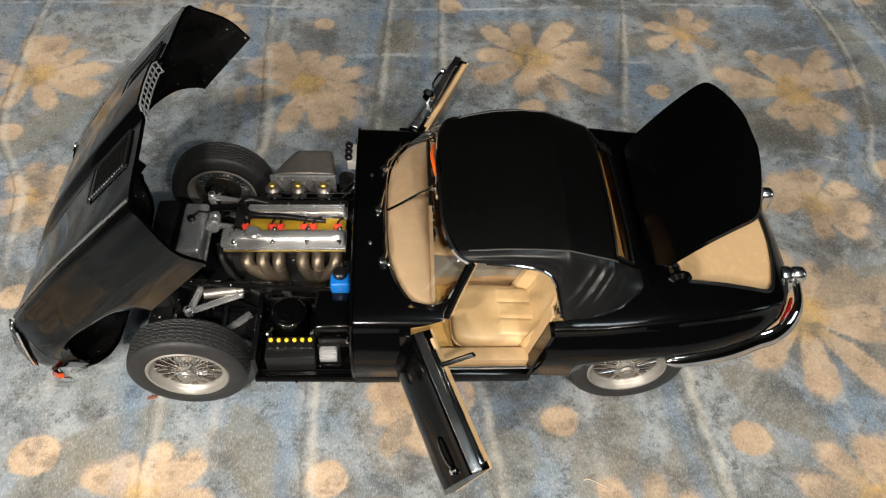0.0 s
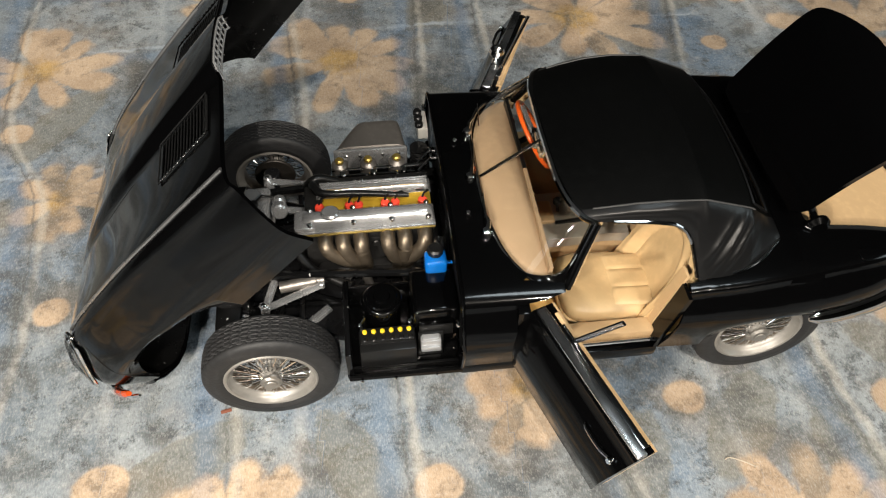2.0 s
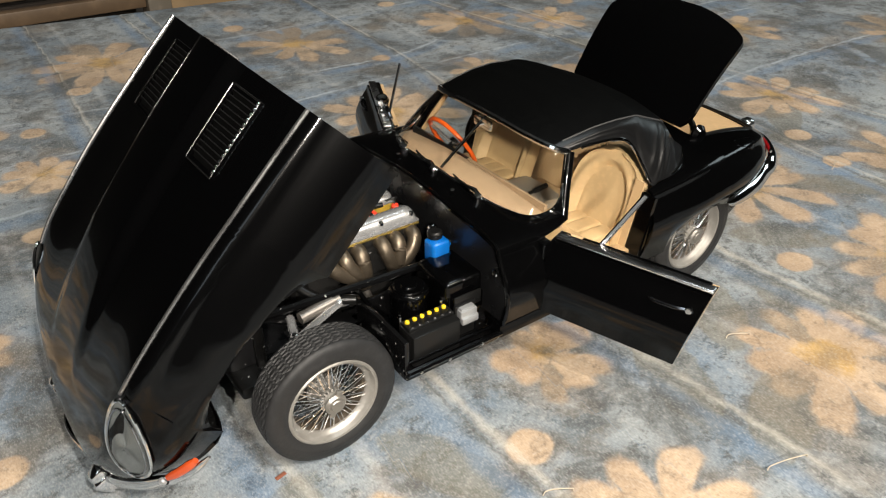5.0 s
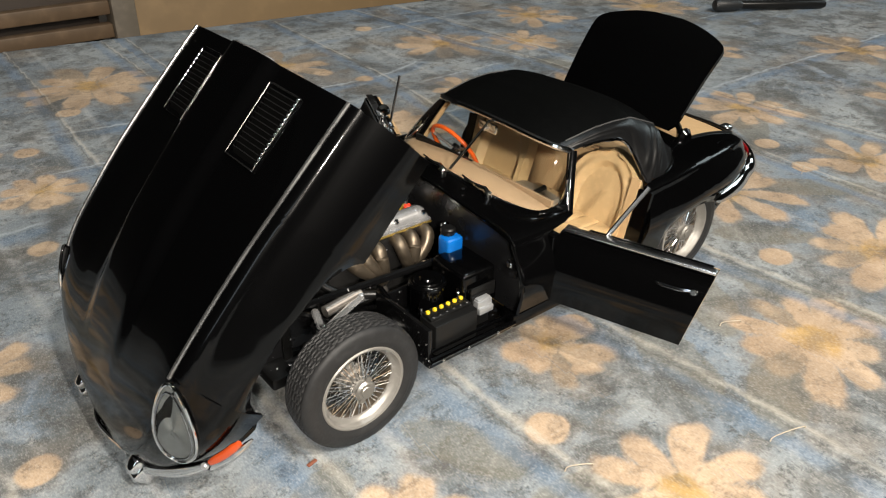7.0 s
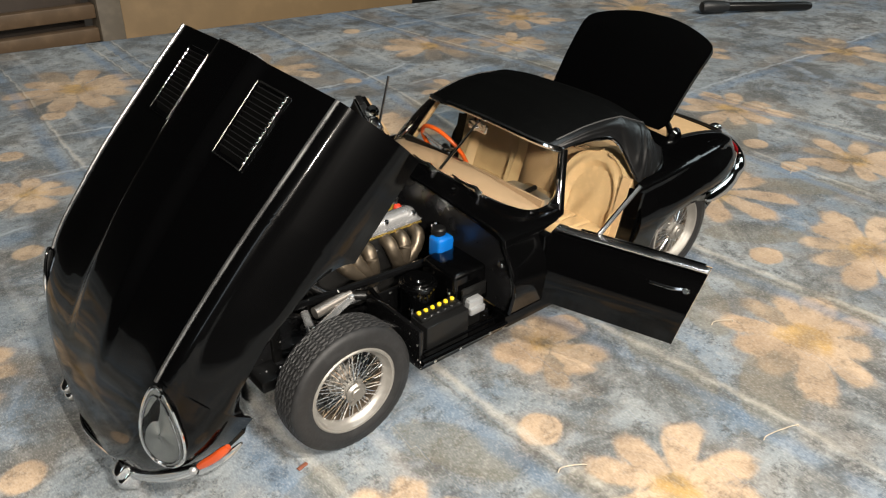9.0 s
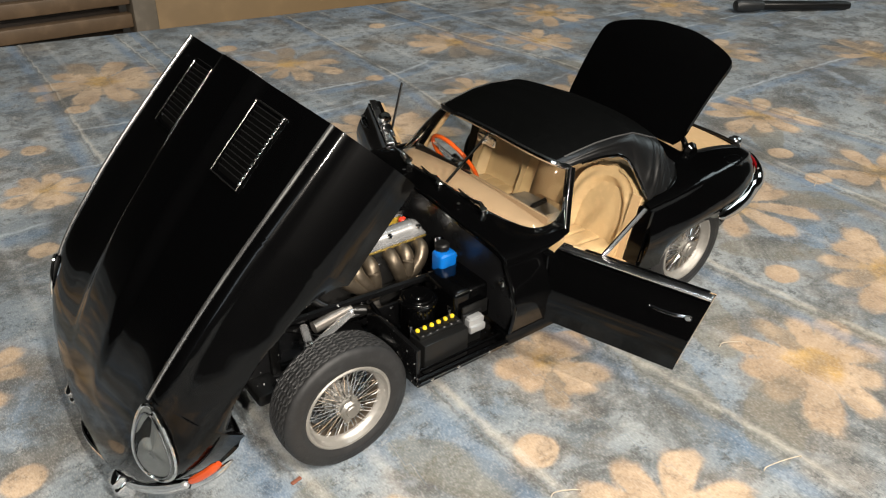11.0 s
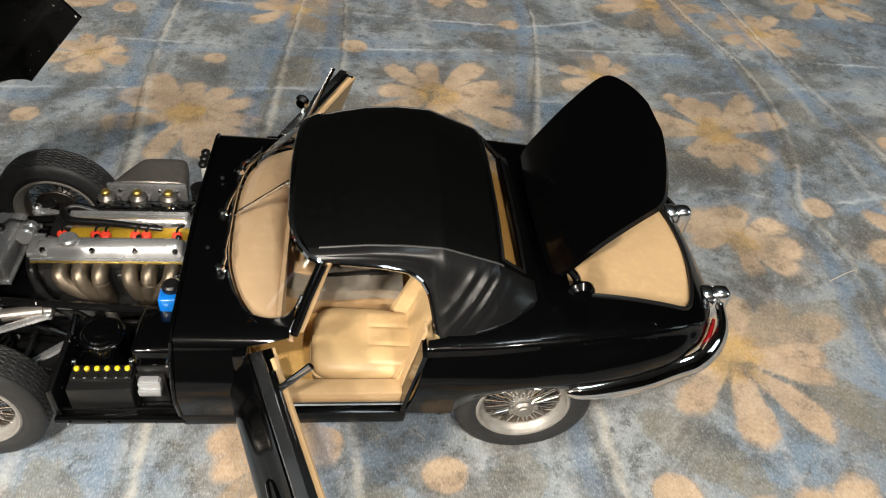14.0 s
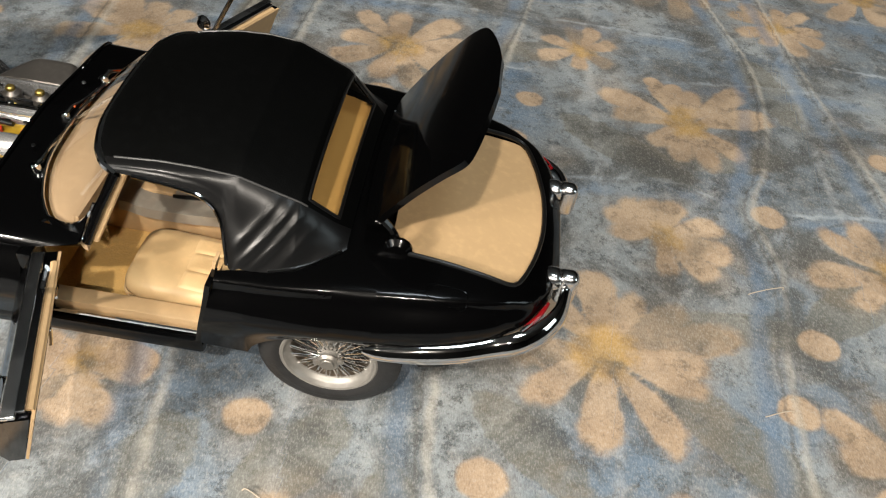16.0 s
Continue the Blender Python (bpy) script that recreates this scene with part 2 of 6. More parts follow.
def part(name, shape, mat, parent=None, label="", m=None, sharp=38):
    ob = new(name, shape if isinstance(shape, bpy.types.Mesh) else mesh_of(name, shape, mat, sharp))
    ob.parent = parent
    if m is not None:
        ob.matrix_basis = m
    return tagged(ob, label=label)


def at_mm(x, y, z, rx=0, ry=0, rz=0):
    return pose(x * MM, y * MM, z * MM, rx, ry, rz)


def turned_about(x, y, z, rx=0, ry=0, rz=0):
    """A turn about a hinge given in millimetres."""
    return at_mm(x, y, z, rx, ry, rz) @ at_mm(-x, -y, -z)


# ---- the room ----
def panel(name, x0, x1, y0, y1, z0, z1, mat, label=""):
    ob = part(name, box(x0 * 1000, x1 * 1000, y0 * 1000, y1 * 1000, z0 * 1000, z1 * 1000, 0), mat)
    return tagged(ob, label=label, category=name.split("_")[0], kind="structure")


FLOOR_Z = -0.74
panel("floor", -2.2, 2.6, -1.9, 2.3, FLOOR_Z - 0.05, FLOOR_Z, FLOORBOARD, "dark brown wooden floor of the room")
panel("ceiling", -2.2, 2.6, -1.9, 2.3, 1.62, 1.67, CEILING, "plain off-white ceiling above the table")
panel("wall_north", -2.2, 2.6, 2.3, 2.36, FLOOR_Z, 1.62, WALL, "plain beige wall of the room")
panel("wall_south", -2.2, 2.6, -1.96, -1.9, FLOOR_Z, 1.62, WALL, "plain beige wall of the room")
panel("wall_west", -2.26, -2.2, -1.9, 2.3, FLOOR_Z, 1.62, WALL, "plain beige wall of the room")
panel("wall_east", 2.6, 2.66, -1.9, 2.3, FLOOR_Z, 1.62, WALL, "plain beige wall of the room")

# the table under the cloth, turned a little against the car
TURNED = pose(0.0, 0.385, 0.0, 0, 0, -7.3)
table = new("table")
table.matrix_basis = TURNED
tagged(table, "brown wooden table under the printed cloth", "table")
part("tabletop", box(-620, 830, -820, -8, -32, -6, 3), TABLE_WOOD, table)
for tx in (-560, 770):
    for ty in (-760, -70):
        part("leg", box(tx - 25, tx + 25, ty - 25, ty + 25, FLOOR_Z * 1000, -32, 2), TABLE_WOOD, table)

# a low piece of wooden furniture behind the table
cabinet = new("wooden_cabinet")
tagged(cabinet, "low brown wooden cabinet with a tan side board behind the table", "cabinet")
part("side_board", box(216, 640, 752, 770, FLOOR_Z * 1000, -40, 2), PALE_WOOD, cabinet, "plain tan side board")
part("post", box(188, 215, 744, 772, FLOOR_Z * 1000, -40, 2), material("grey_brown_post", (0.14, 0.115, 0.085), 0.6, var=0.2, scale=30), cabinet)
part("post", box(-330, -300, 744, 772, FLOOR_Z * 1000, -40, 2), WOOD, cabinet)
for rail_z in (-60, -86, -130, -400):
    part("rail", box(-300, 188, 750, 764, rail_z - 16, rail_z, 2), WOOD, cabinet)
part("back_board", box(-300, 188, 800, 806, FLOOR_Z * 1000, -40, 1), material("dark_board", (0.05, 0.035, 0.025), 0.6, var=0.2, scale=20), cabinet, "dark back board")

# ---- the printed tablecloth ----
# daisies with the petals that the print shows: place, wear, then direction and length of each petal
BLOOMS = [
    (-99, 122, 0.1, [105, 30, 80, 29, 45, 26, 12, 32, -20, 33, -60, 26, -112, 24, -160, 27, 160, 28]),
    (23, 116, 0.2, [122, 36, 90, 26, 58, 26, 25, 28, -8, 29, -38, 32, -69, 31, -105, 32, -166, 33, 150, 33]),
    (127, 137, 0.2, [131, 33, 98, 30, 54, 37, 22, 32, -2, 35, -31, 41, -70, 32, -103, 27, -148, 32, 170, 26]),
    (249, 116, 0.15, [158, 38, 180, 31, -130, 24, -104, 27, -72, 29, -39, 28, 20, 39, 47, 41, 80, 25, 114, 30])]
BLOOMS += [
    (233, 46, 0.25, [130, 20, 160, 21, -171, 19, -88, 21, -49, 25, -15, 25, 25, 24, 70, 20, 100, 18]),
    (211, -10, 0.05, [95, 33, 66, 27, 40, 34, 20, 45, 2, 31, -18, 31, -55, 36, -95, 34, -138, 32, -170, 28, 135, 28]),
    (205, 159, 0.3, [153, 18, 100, 20, 70, 23, 30, 20, -32, 18, -90, 16, -150, 21]),
    (71, -43, 0.2, [159, 18, 105, 13, 55, 15, 0, 17, -57, 19, -90, 18, -125, 21, -163, 16])]
BLOOMS += [
    (141, -93, 0.15, [122, 28, 83, 25, 50, 23, 17, 26, -20, 25, -67, 18, -110, 26, -146, 33, 180, 28, 155, 26]),
    (-76, 49, 0.3, [153, 18, 112, 19, 70, 17, 27, 18, -10, 16, -70, 17, -100, 19, -150, 18])]
# further daisies: place, petal length, petals, turn, wear
DAISIES = [(-13, -74, 22, 9, 0.15, 0.1), (214, -80, 30, 10, 0.35, 0.1), (54, -104, 25, 8, 0.2, 0.15), (314, 43, 30, 9, 0.3, 0.25),
           (33, 290, 38, 10, 0.2, 0.3), (-26, 164, 18, 8, 0.4, 0.35), (254, 238, 30, 9, 0.1, 0.4), (298, -34, 28, 9, 0.3, 0.2),
           (306, 211, 24, 9, 0.6, 0.35), (-60, 205, 28, 9, 0.5, 0.45), (140, 262, 34, 9, 0.3, 0.5), (395, 130, 36, 9, 0.2, 0.4)]
DAISIES += [(420, -20, 38, 9, 0.6, 0.4), (300, -120, 34, 9, 0.3, 0.3), (-150, 20, 36, 9, 0.4, 0.3), (-170, 210, 36, 9, 0.1, 0.4),
            (360, 260, 34, 9, 0.8, 0.5), (-120, -90, 36, 9, 0.5, 0.3), (480, 60, 36, 9, 0.2, 0.4), (60, 215, 26, 8, 0.9, 0.5),
            (470, 230, 36, 9, 0.2, 0.5), (-90, 300, 36, 9, 0.7, 0.4)]
DOTS = [(178, -57, 8), (116, -50, 7), (42, -68, 8), (-47, -59, 9), (28, 163, 6), (184, 115, 7), (237, 143, 5), (-71, 1, 7), (279, 7, 8),
        (267, -20, 8), (274, 65, 8), (-39, 114, 7), (-21, 208, 7), (83, -40, 8), (-99, 85, 7), (330, 110, 8), (90, 180, 8), (10, 250, 8)]
DOTS += [(124, 103, 7), (179, 87, 6), (246, 140, 5), (170, 210, 7), (380, -70, 9), (120, 310, 8), (30, -120, 9), (-140, 150, 8), (400, 190, 8), (230, 300, 8)]
LEAVES = [(246, -32, 30, 9, -0.7), (222, 92, 30, 10, 2.6), (60, 88, 28, 9, 2.4), (112, -98, 26, 10, 0.4), (-84, 90, 26, 9, 1.0), (150, 118, 24, 8, -0.6),
          (-30, -58, 26, 9, 0.6), (262, 96, 26, 9, 0.2), (180, 150, 24, 8, 0.5), (62, 150, 26, 9, 1.4), (255, 8, 28, 7, 0.1), (160, -80, 26, 9, 1.9), (95, -72, 22, 10, 1.2)]
LEAVES += [(40, -95, 24, 9, -0.5), (130, -60, 20, 9, 0.9), (300, 30, 30, 10, 0.7), (290, 150, 28, 10, 1.9), (-110, 40, 26, 9, 0.3), (20, -60, 20, 8, 2.0), (190, -45, 22, 8, -0.7)]
# pressed creases that run away from the viewer: depth and sideways place of a few points on each
CREASES = [([-120, -17, 22, 55, 81, 122, 178, 400], [-84, -80, -82, -87, -101, -106, -108, -112]),
           ([-120, -58, -11, 86, 181, 225, 262, 400], [-9, -12, -15, 6, 2, 3, 5, 12]),
           ([-120, -98, -27, 80, 200, 400], [41, 39, 36, 52, 62, 70]),
           ([-133, -91, -53, 60, 400], [100, 96, 91, 84, 84]),
           ([-102, -71, -39, 84, 139, 200, 400], [169, 164, 160, 163, 172, 180, 190]),
           ([-120, -47, -5, 36, 66, 91, 153, 228, 400], [258, 263, 266, 273, 268, 276, 283, 270, 250]),
           ([-120, 90, 196, 400], [345, 322, 303, 290]), ([-120, 400], [-190, -200])]
FAINT = [(-48, 0.05), (5, -0.05), (128, 0.02), (212, 0.0), (308, 0.04)]
# creases across: sideways place and depth
ACROSS = [([-200, 63, 170, 223, 282, 343, 500], [128, 138, 136, 142, 153, 156, 150]), ([-200, 60, 200, 241, 267, 319, 500], [60, 66, 70, 77, 66, 72, 70]),
          ([-200, 111, 239, 500], [176, 179, 183, 176]), ([-200, 115, 175, 282, 500], [226, 214, 208, 234, 228]), ([-200, 500], [300, 290])]


def cloth():
    # a finer net where the camera passes near
    a = np.r_[np.arange(-600, -180, 6.0), np.arange(-180, 400, 1.6), np.arange(400, 800.1, 6.0)]
    b = np.r_[np.arange(-800, -540, 6.0), np.arange(-540, -130, 1.6), np.arange(-130, 140.1, 3.5)]
    A, B = np.meshgrid(a, b, indexing="ij")
    # over the far edge of the table the cloth bends down and hangs
    over = np.clip(B, 0, None)
    bend = 14.0
    ang = np.clip(over / bend, 0, math.pi / 2)
    flat_b = np.where(B <= 0, B, bend * np.sin(ang))
    z = np.where(B <= 0, 0.0, -bend * (1 - np.cos(ang)) - np.clip(over - bend * math.pi / 2, 0, None))
    c, s_ = math.cos(radians(-7.3)), math.sin(radians(-7.3))
    X, Y = A * c - flat_b * s_, A * s_ + flat_b * c + 385
    U, V = A * c - B * s_, A * s_ + B * c + 385
    wave = 1.1 * np.sin(U / 61 + 0.8 * np.sin(V / 47)) * np.sin(V / 73 + 1.0)
    away = np.clip((np.maximum(np.abs(U - 70) - 135, np.abs(V) - 62)) / 60, 0, 1)
    z = z + wave * away - 1.0
    rnd = np.random.RandomState(4)
    wob = 2.0 * np.sin(U / 9.0 + 2 * np.sin(V / 13)) * np.sin(V / 11.0)
    petal = np.full(U.shape, -20.0)
    heart = np.full(U.shape, 60.0)
    wear = np.zeros(U.shape)
    flowers = [(x, y, worn, [(radians(p[k]), p[k + 1]) for k in range(0, len(p), 2)]) for x, y, worn, p in BLOOMS]
    for x, y, r, n, turn, worn in DAISIES:
        flowers.append((x, y, worn, [(2 * math.pi * (k + rnd.uniform(-0.16, 0.16)) / n - turn, r * rnd.uniform(0.78, 1.12)) for k in range(n)]))
    for x, y, worn, petals in flowers:
        dx, dy = U - x, V - y
        d = np.hypot(dx, dy)
        r = max(long for _, long in petals)
        near = d < r * 1.3
        th = np.arctan2(dy, dx)
        for ak, long in petals:
            wide = rnd.uniform(0.15, 0.2) * (0.5 * long + 14)
            faded = worn + rnd.uniform(0.0, 0.6) * (rnd.rand() < 0.4)
            t = (np.cos(th - ak) * d - long * 0.57) / (long * 0.44)
            q = (np.sin(th - ak) * d + 0.08 * long * (rnd.rand() - 0.5) * t * t) / (wide * (1 + 0.46 * np.clip(t, -1, 1)))
            f = (1 - (np.abs(t) ** 2.4 + np.abs(q) ** 2.2) ** 0.43) * wide
            take = near & (f > petal)
            petal[take] = f[take]
            wear[take] = faded
        heart = np.minimum(heart, np.where(near, d - r * 0.22 + 0.5 * wob, 60.0))
    for x, y, r in DOTS:
        f = 0.84 * r - np.hypot(U - x, (V - y) * 1.1) + 0.15 * wob
        take = f > petal
        petal[take], wear[take] = f[take], 0.15
    leaf = np.full(U.shape, -20.0)
    for x, y, long, wide, turn in LEAVES:
        dx, dy = U - x, V - y
        t, q = (dx * math.cos(turn) + dy * math.sin(turn)) / long, (-dx * math.sin(turn) + dy * math.cos(turn)) / wide
        leaf = np.maximum(leaf, (1 - np.sqrt(t * t + q * q)) * wide)
    pleat = np.full(U.shape, 60.0)
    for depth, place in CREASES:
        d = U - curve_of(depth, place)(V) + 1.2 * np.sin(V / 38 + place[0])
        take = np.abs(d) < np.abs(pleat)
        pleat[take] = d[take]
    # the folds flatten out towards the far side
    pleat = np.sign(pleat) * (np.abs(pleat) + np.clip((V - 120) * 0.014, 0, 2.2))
    faint = np.full(U.shape, 60.0)
    for x, lean in FAINT:
        d = np.abs(U - x + lean * V + 3 * np.sin(V / 51 + x))
        faint = np.minimum(faint, d)
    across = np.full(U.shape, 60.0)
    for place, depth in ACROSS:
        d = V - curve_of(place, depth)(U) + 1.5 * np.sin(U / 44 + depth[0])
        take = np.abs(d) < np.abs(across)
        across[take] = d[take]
    z = z + away * np.where(z > -5, 0.8 * np.exp(-(pleat / 2.2) ** 2) - 0.5 * np.exp(-((pleat + 2.6) / 1.6) ** 2), 0)
    n, m = U.shape
    co = np.stack([X, Y, z], -1).reshape(-1, 3) * MM
    i, j = np.meshgrid(np.arange(n - 1), np.arange(m - 1), indexing="ij")
    q = np.stack([i * m + j, (i + 1) * m + j, (i + 1) * m + j + 1, i * m + j + 1], -1).reshape(-1, 4)
    data = bpy.data.meshes.new("tablecloth")
    data.from_pydata(co.tolist(), [], q.tolist())
    data.shade_smooth()
    for name, field in (("petal", petal), ("heart", heart), ("wear", wear), ("leaf", leaf), ("pleat", pleat), ("faint", faint), ("across", across)):
        data.attributes.new(name, "FLOAT", "POINT").data.foreach_set("value", field.reshape(-1).astype(np.float32))
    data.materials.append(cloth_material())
    ob = new("tablecloth", data)
    return tagged(ob, "blue-grey denim-print tablecloth with large faded peach daisies, spread over the table", "tablecloth", kind="structure")


def cloth_material():
    mat = bpy.data.materials.new("printed_denim_cloth")
    mat.use_nodes = True
    nodes, links = mat.node_tree.nodes, mat.node_tree.links
    shader = nodes["Principled BSDF"]
    where = nodes.new("ShaderNodeTexCoord").outputs["Object"]

    def attr(name):
        n = nodes.new("ShaderNodeAttribute")
        n.attribute_name = name
        return n.outputs["Fac"]

    def grain(size, detail=4.0, rough=0.55):
        n = nodes.new("ShaderNodeTexNoise")
        n.inputs["Scale"].default_value, n.inputs["Detail"].default_value, n.inputs["Roughness"].default_value = size, detail, rough
        links.new(where, n.inputs["Vector"])
        return n.outputs["Fac"]

    def ramp(source, lo, hi, a=0.0, b=1.0):
        n = nodes.new("ShaderNodeMapRange")
        n.interpolation_type = "SMOOTHSTEP"
        for key, value in zip((1, 2, 3, 4), (lo, hi, a, b)):
            n.inputs[key].default_value = value
        links.new(source, n.inputs[0])
        return n.outputs[0]

    def calc(op, a, b=0.0, c=0.0):
        n = nodes.new("ShaderNodeMath")
        n.operation = op
        for k, value in enumerate((a, b, c)):
            if hasattr(value, "is_linked"):
                links.new(value, n.inputs[k])
            else:
                n.inputs[k].default_value = value
        return n.outputs[0]

    def mixed(fac, a, b, how="MIX"):
        n = nodes.new("ShaderNodeMix")
        n.data_type, n.blend_type = "RGBA", how
        if hasattr(fac, "is_linked"):
            links.new(fac, n.inputs[0])
        else:
            n.inputs[0].default_value = fac
        for socket, value in ((6, a), (7, b)):
            if hasattr(value, "is_linked"):
                links.new(value, n.inputs[socket])
            else:
                n.inputs[socket].default_value = (*value, 1)
        return n.outputs[2]

    rough_noise = calc("SUBTRACT", grain(160, 5), 0.5)
    fine = calc("SUBTRACT", grain(900, 4, 0.7), 0.5)
    blotch, stain, streak = grain(16, 4, 0.6), grain(36, 6, 0.65), grain(75, 5, 0.7)
    ground = mixed(ramp(blotch, 0.38, 0.62), (0.17, 0.20, 0.225), (0.29, 0.315, 0.325))
    ground = mixed(ramp(grain(13, 4), 0.5, 0.66, 0.0, 0.75), ground, (0.135, 0.192, 0.262))
    ground = mixed(ramp(stain, 0.49, 0.62, 0.0, 0.75), ground, (0.075, 0.08, 0.08))
    ground = mixed(ramp(streak, 0.55, 0.72, 0.0, 0.5), ground, (0.33, 0.34, 0.32))
    ground = mixed(ramp(grain(21, 5), 0.52, 0.68, 0.0, 0.55), ground, (0.22, 0.175, 0.125))
    ground = mixed(ramp(grain(150, 8, 0.85), 0.5, 0.62, 0.0, 0.8), ground, (0.05, 0.055, 0.06))
    ground = mixed(ramp(grain(120, 7, 0.8), 0.52, 0.68, 0.0, 0.55), ground, (0.40, 0.40, 0.385))
    # shadowy leaves
    leaf = calc("ADD", attr("leaf"), calc("MULTIPLY", rough_noise, 5.0))
    ground = mixed(ramp(leaf, -0.3, 1.0, 0.0, 0.55), ground, (0.17, 0.155, 0.115))
    # washed-out lines; cross folds have lit crest and shaded side put into the colour
    line = calc("ADD", attr("faint"), calc("MULTIPLY", rough_noise, 5.0))
    ground = mixed(ramp(line, 0.2, 2.6, 0.3, 0.0), ground, (0.46, 0.47, 0.47))
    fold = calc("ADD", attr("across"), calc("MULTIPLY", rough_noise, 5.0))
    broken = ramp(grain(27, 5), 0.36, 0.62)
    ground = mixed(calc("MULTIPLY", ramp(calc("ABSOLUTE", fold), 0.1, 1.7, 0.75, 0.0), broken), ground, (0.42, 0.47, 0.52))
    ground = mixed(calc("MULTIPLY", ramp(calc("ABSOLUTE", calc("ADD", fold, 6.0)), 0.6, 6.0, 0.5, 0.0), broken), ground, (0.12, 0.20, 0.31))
    # petals, worn through in places
    near_petal = calc("ADD", attr("petal"), calc("MULTIPLY", calc("SUBTRACT", stain, 0.5), 26.0))
    ground = mixed(ramp(near_petal, -5.0, 1.5, 0.0, 0.3), ground, (0.25, 0.20, 0.15))
    edge = calc("ADD", attr("petal"), calc("MULTIPLY", rough_noise, 3.0))
    shown = ramp(edge, -0.7, 1.0)
    worn = calc("ADD", calc("MULTIPLY", attr("wear"), 0.9), calc("MULTIPLY", calc("SUBTRACT", stain, 0.5), 2.2))
    shown = calc("MULTIPLY", shown, ramp(worn, 0.4, 1.2, 1.0, 0.5))
    tone = mixed(ramp(grain(45, 5), 0.35, 0.68), (0.52, 0.385, 0.262), (0.37, 0.265, 0.175))
    tone = mixed(ramp(worn, 0.3, 0.75, 0.0, 0.8), tone, (0.23, 0.18, 0.125))
    tone = mixed(ramp(grain(110, 6, 0.75), 0.51, 0.65, 0.0, 0.6), tone, (0.19, 0.138, 0.09))
    cloth_now = mixed(shown, ground, tone)
    core = calc("ADD", attr("heart"), calc("MULTIPLY", rough_noise, 18.0))
    gold = mixed(ramp(grain(90, 4), 0.4, 0.65), (0.50, 0.31, 0.10), (0.30, 0.19, 0.08))
    cloth_now = mixed(ramp(core, -4.0, 4.0, 0.85, 0.0), cloth_now, gold)
    # crease shading put into the colour: pale lit ridge, dark valley line, bluish side
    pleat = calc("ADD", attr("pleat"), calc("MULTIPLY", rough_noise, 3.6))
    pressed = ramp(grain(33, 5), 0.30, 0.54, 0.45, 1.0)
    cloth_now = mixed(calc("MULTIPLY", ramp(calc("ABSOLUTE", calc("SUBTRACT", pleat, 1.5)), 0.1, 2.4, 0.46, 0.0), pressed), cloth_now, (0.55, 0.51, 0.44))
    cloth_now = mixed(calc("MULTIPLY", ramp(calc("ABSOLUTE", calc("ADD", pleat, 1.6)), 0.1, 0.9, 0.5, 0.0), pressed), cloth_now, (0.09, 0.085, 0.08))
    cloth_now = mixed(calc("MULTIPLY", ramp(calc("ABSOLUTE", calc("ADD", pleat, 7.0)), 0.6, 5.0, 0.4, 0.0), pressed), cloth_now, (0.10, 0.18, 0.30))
    # smoky stains of the print run over flowers and ground alike
    smoke = nodes.new("ShaderNodeTexNoise")
    smoke.inputs["Scale"].default_value, smoke.inputs["Detail"].default_value, smoke.inputs["Roughness"].default_value, smoke.inputs["Distortion"].default_value = 30.0, 7.0, 0.66, 0.6
    links.new(where, smoke.inputs["Vector"])
    bare = calc("SUBTRACT", 1.0, calc("MULTIPLY", shown, 0.68))
    cloth_now = mixed(calc("MULTIPLY", ramp(smoke.outputs["Fac"], 0.49, 0.64, 0.0, 0.75), bare), cloth_now, (0.068, 0.068, 0.064))
    cloth_now = mixed(calc("MULTIPLY", ramp(grain(55, 6, 0.7), 0.54, 0.7, 0.0, 0.6), bare), cloth_now, (0.05, 0.055, 0.06))
    # the weave
    warp = nodes.new("ShaderNodeMapping")
    warp.inputs["Rotation"].default_value, warp.inputs["Scale"].default_value = (0, 0, 0.7), (2600, 900, 900)
    links.new(where, warp.inputs["Vector"])
    twill = nodes.new("ShaderNodeTexNoise")
    twill.inputs["Scale"].default_value, twill.inputs["Detail"].default_value = 1.0, 2.0
    links.new(warp.outputs[0], twill.inputs["Vector"])
    thread = calc("ADD", twill.outputs["Fac"], fine)
    cloth_now = mixed(ramp(thread, 0.42, 0.95, 0.0, 0.3), cloth_now, (0.62, 0.61, 0.58))
    cloth_now = mixed(ramp(thread, 0.52, 0.12, 0.0, 0.34), cloth_now, (0.08, 0.085, 0.09))
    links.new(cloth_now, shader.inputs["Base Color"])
    shader.inputs["Roughness"].default_value = 0.6
    shader.inputs["Specular IOR Level"].default_value = 0.25
    bump = nodes.new("ShaderNodeBump")
    bump.inputs["Strength"].default_value, bump.inputs["Distance"].default_value = 0.35, 0.0003
    links.new(thread, bump.inputs["Height"])
    links.new(bump.outputs["Normal"], shader.inputs["Normal"])
    return mat


tablecloth = cloth()

TUFTS = [(87, -109, 98, -112), (35, -82, 41, -85), (122, -70, 128, -73), (257, -24, 264, -21), (260, 23, 271, 28)]
THREAD = material("cream_thread", (0.42, 0.36, 0.28), 0.8, var=0.1)
for xa, ya, xb, yb in TUFTS:
    xm, ym = 0.5 * (xa + xb), 0.5 * (ya + yb) + 0.2
    part("thread", tube(spline([(xa - 1, ya, -0.7), (xa, ya, 0.3), (xm, ym, 0.35), (xb, yb, 0.1), (xb + 0.5, yb, -0.9)], 14), 0.17, 6), THREAD, tablecloth, "short cream sewing thread")

# ---- the model car: x from the front axle backwards, y across, z up from the cloth, in millimetres ----
car = new("model_car")
tagged(car, "glossy black model roadster with bonnet, doors and boot lid open", "model car")

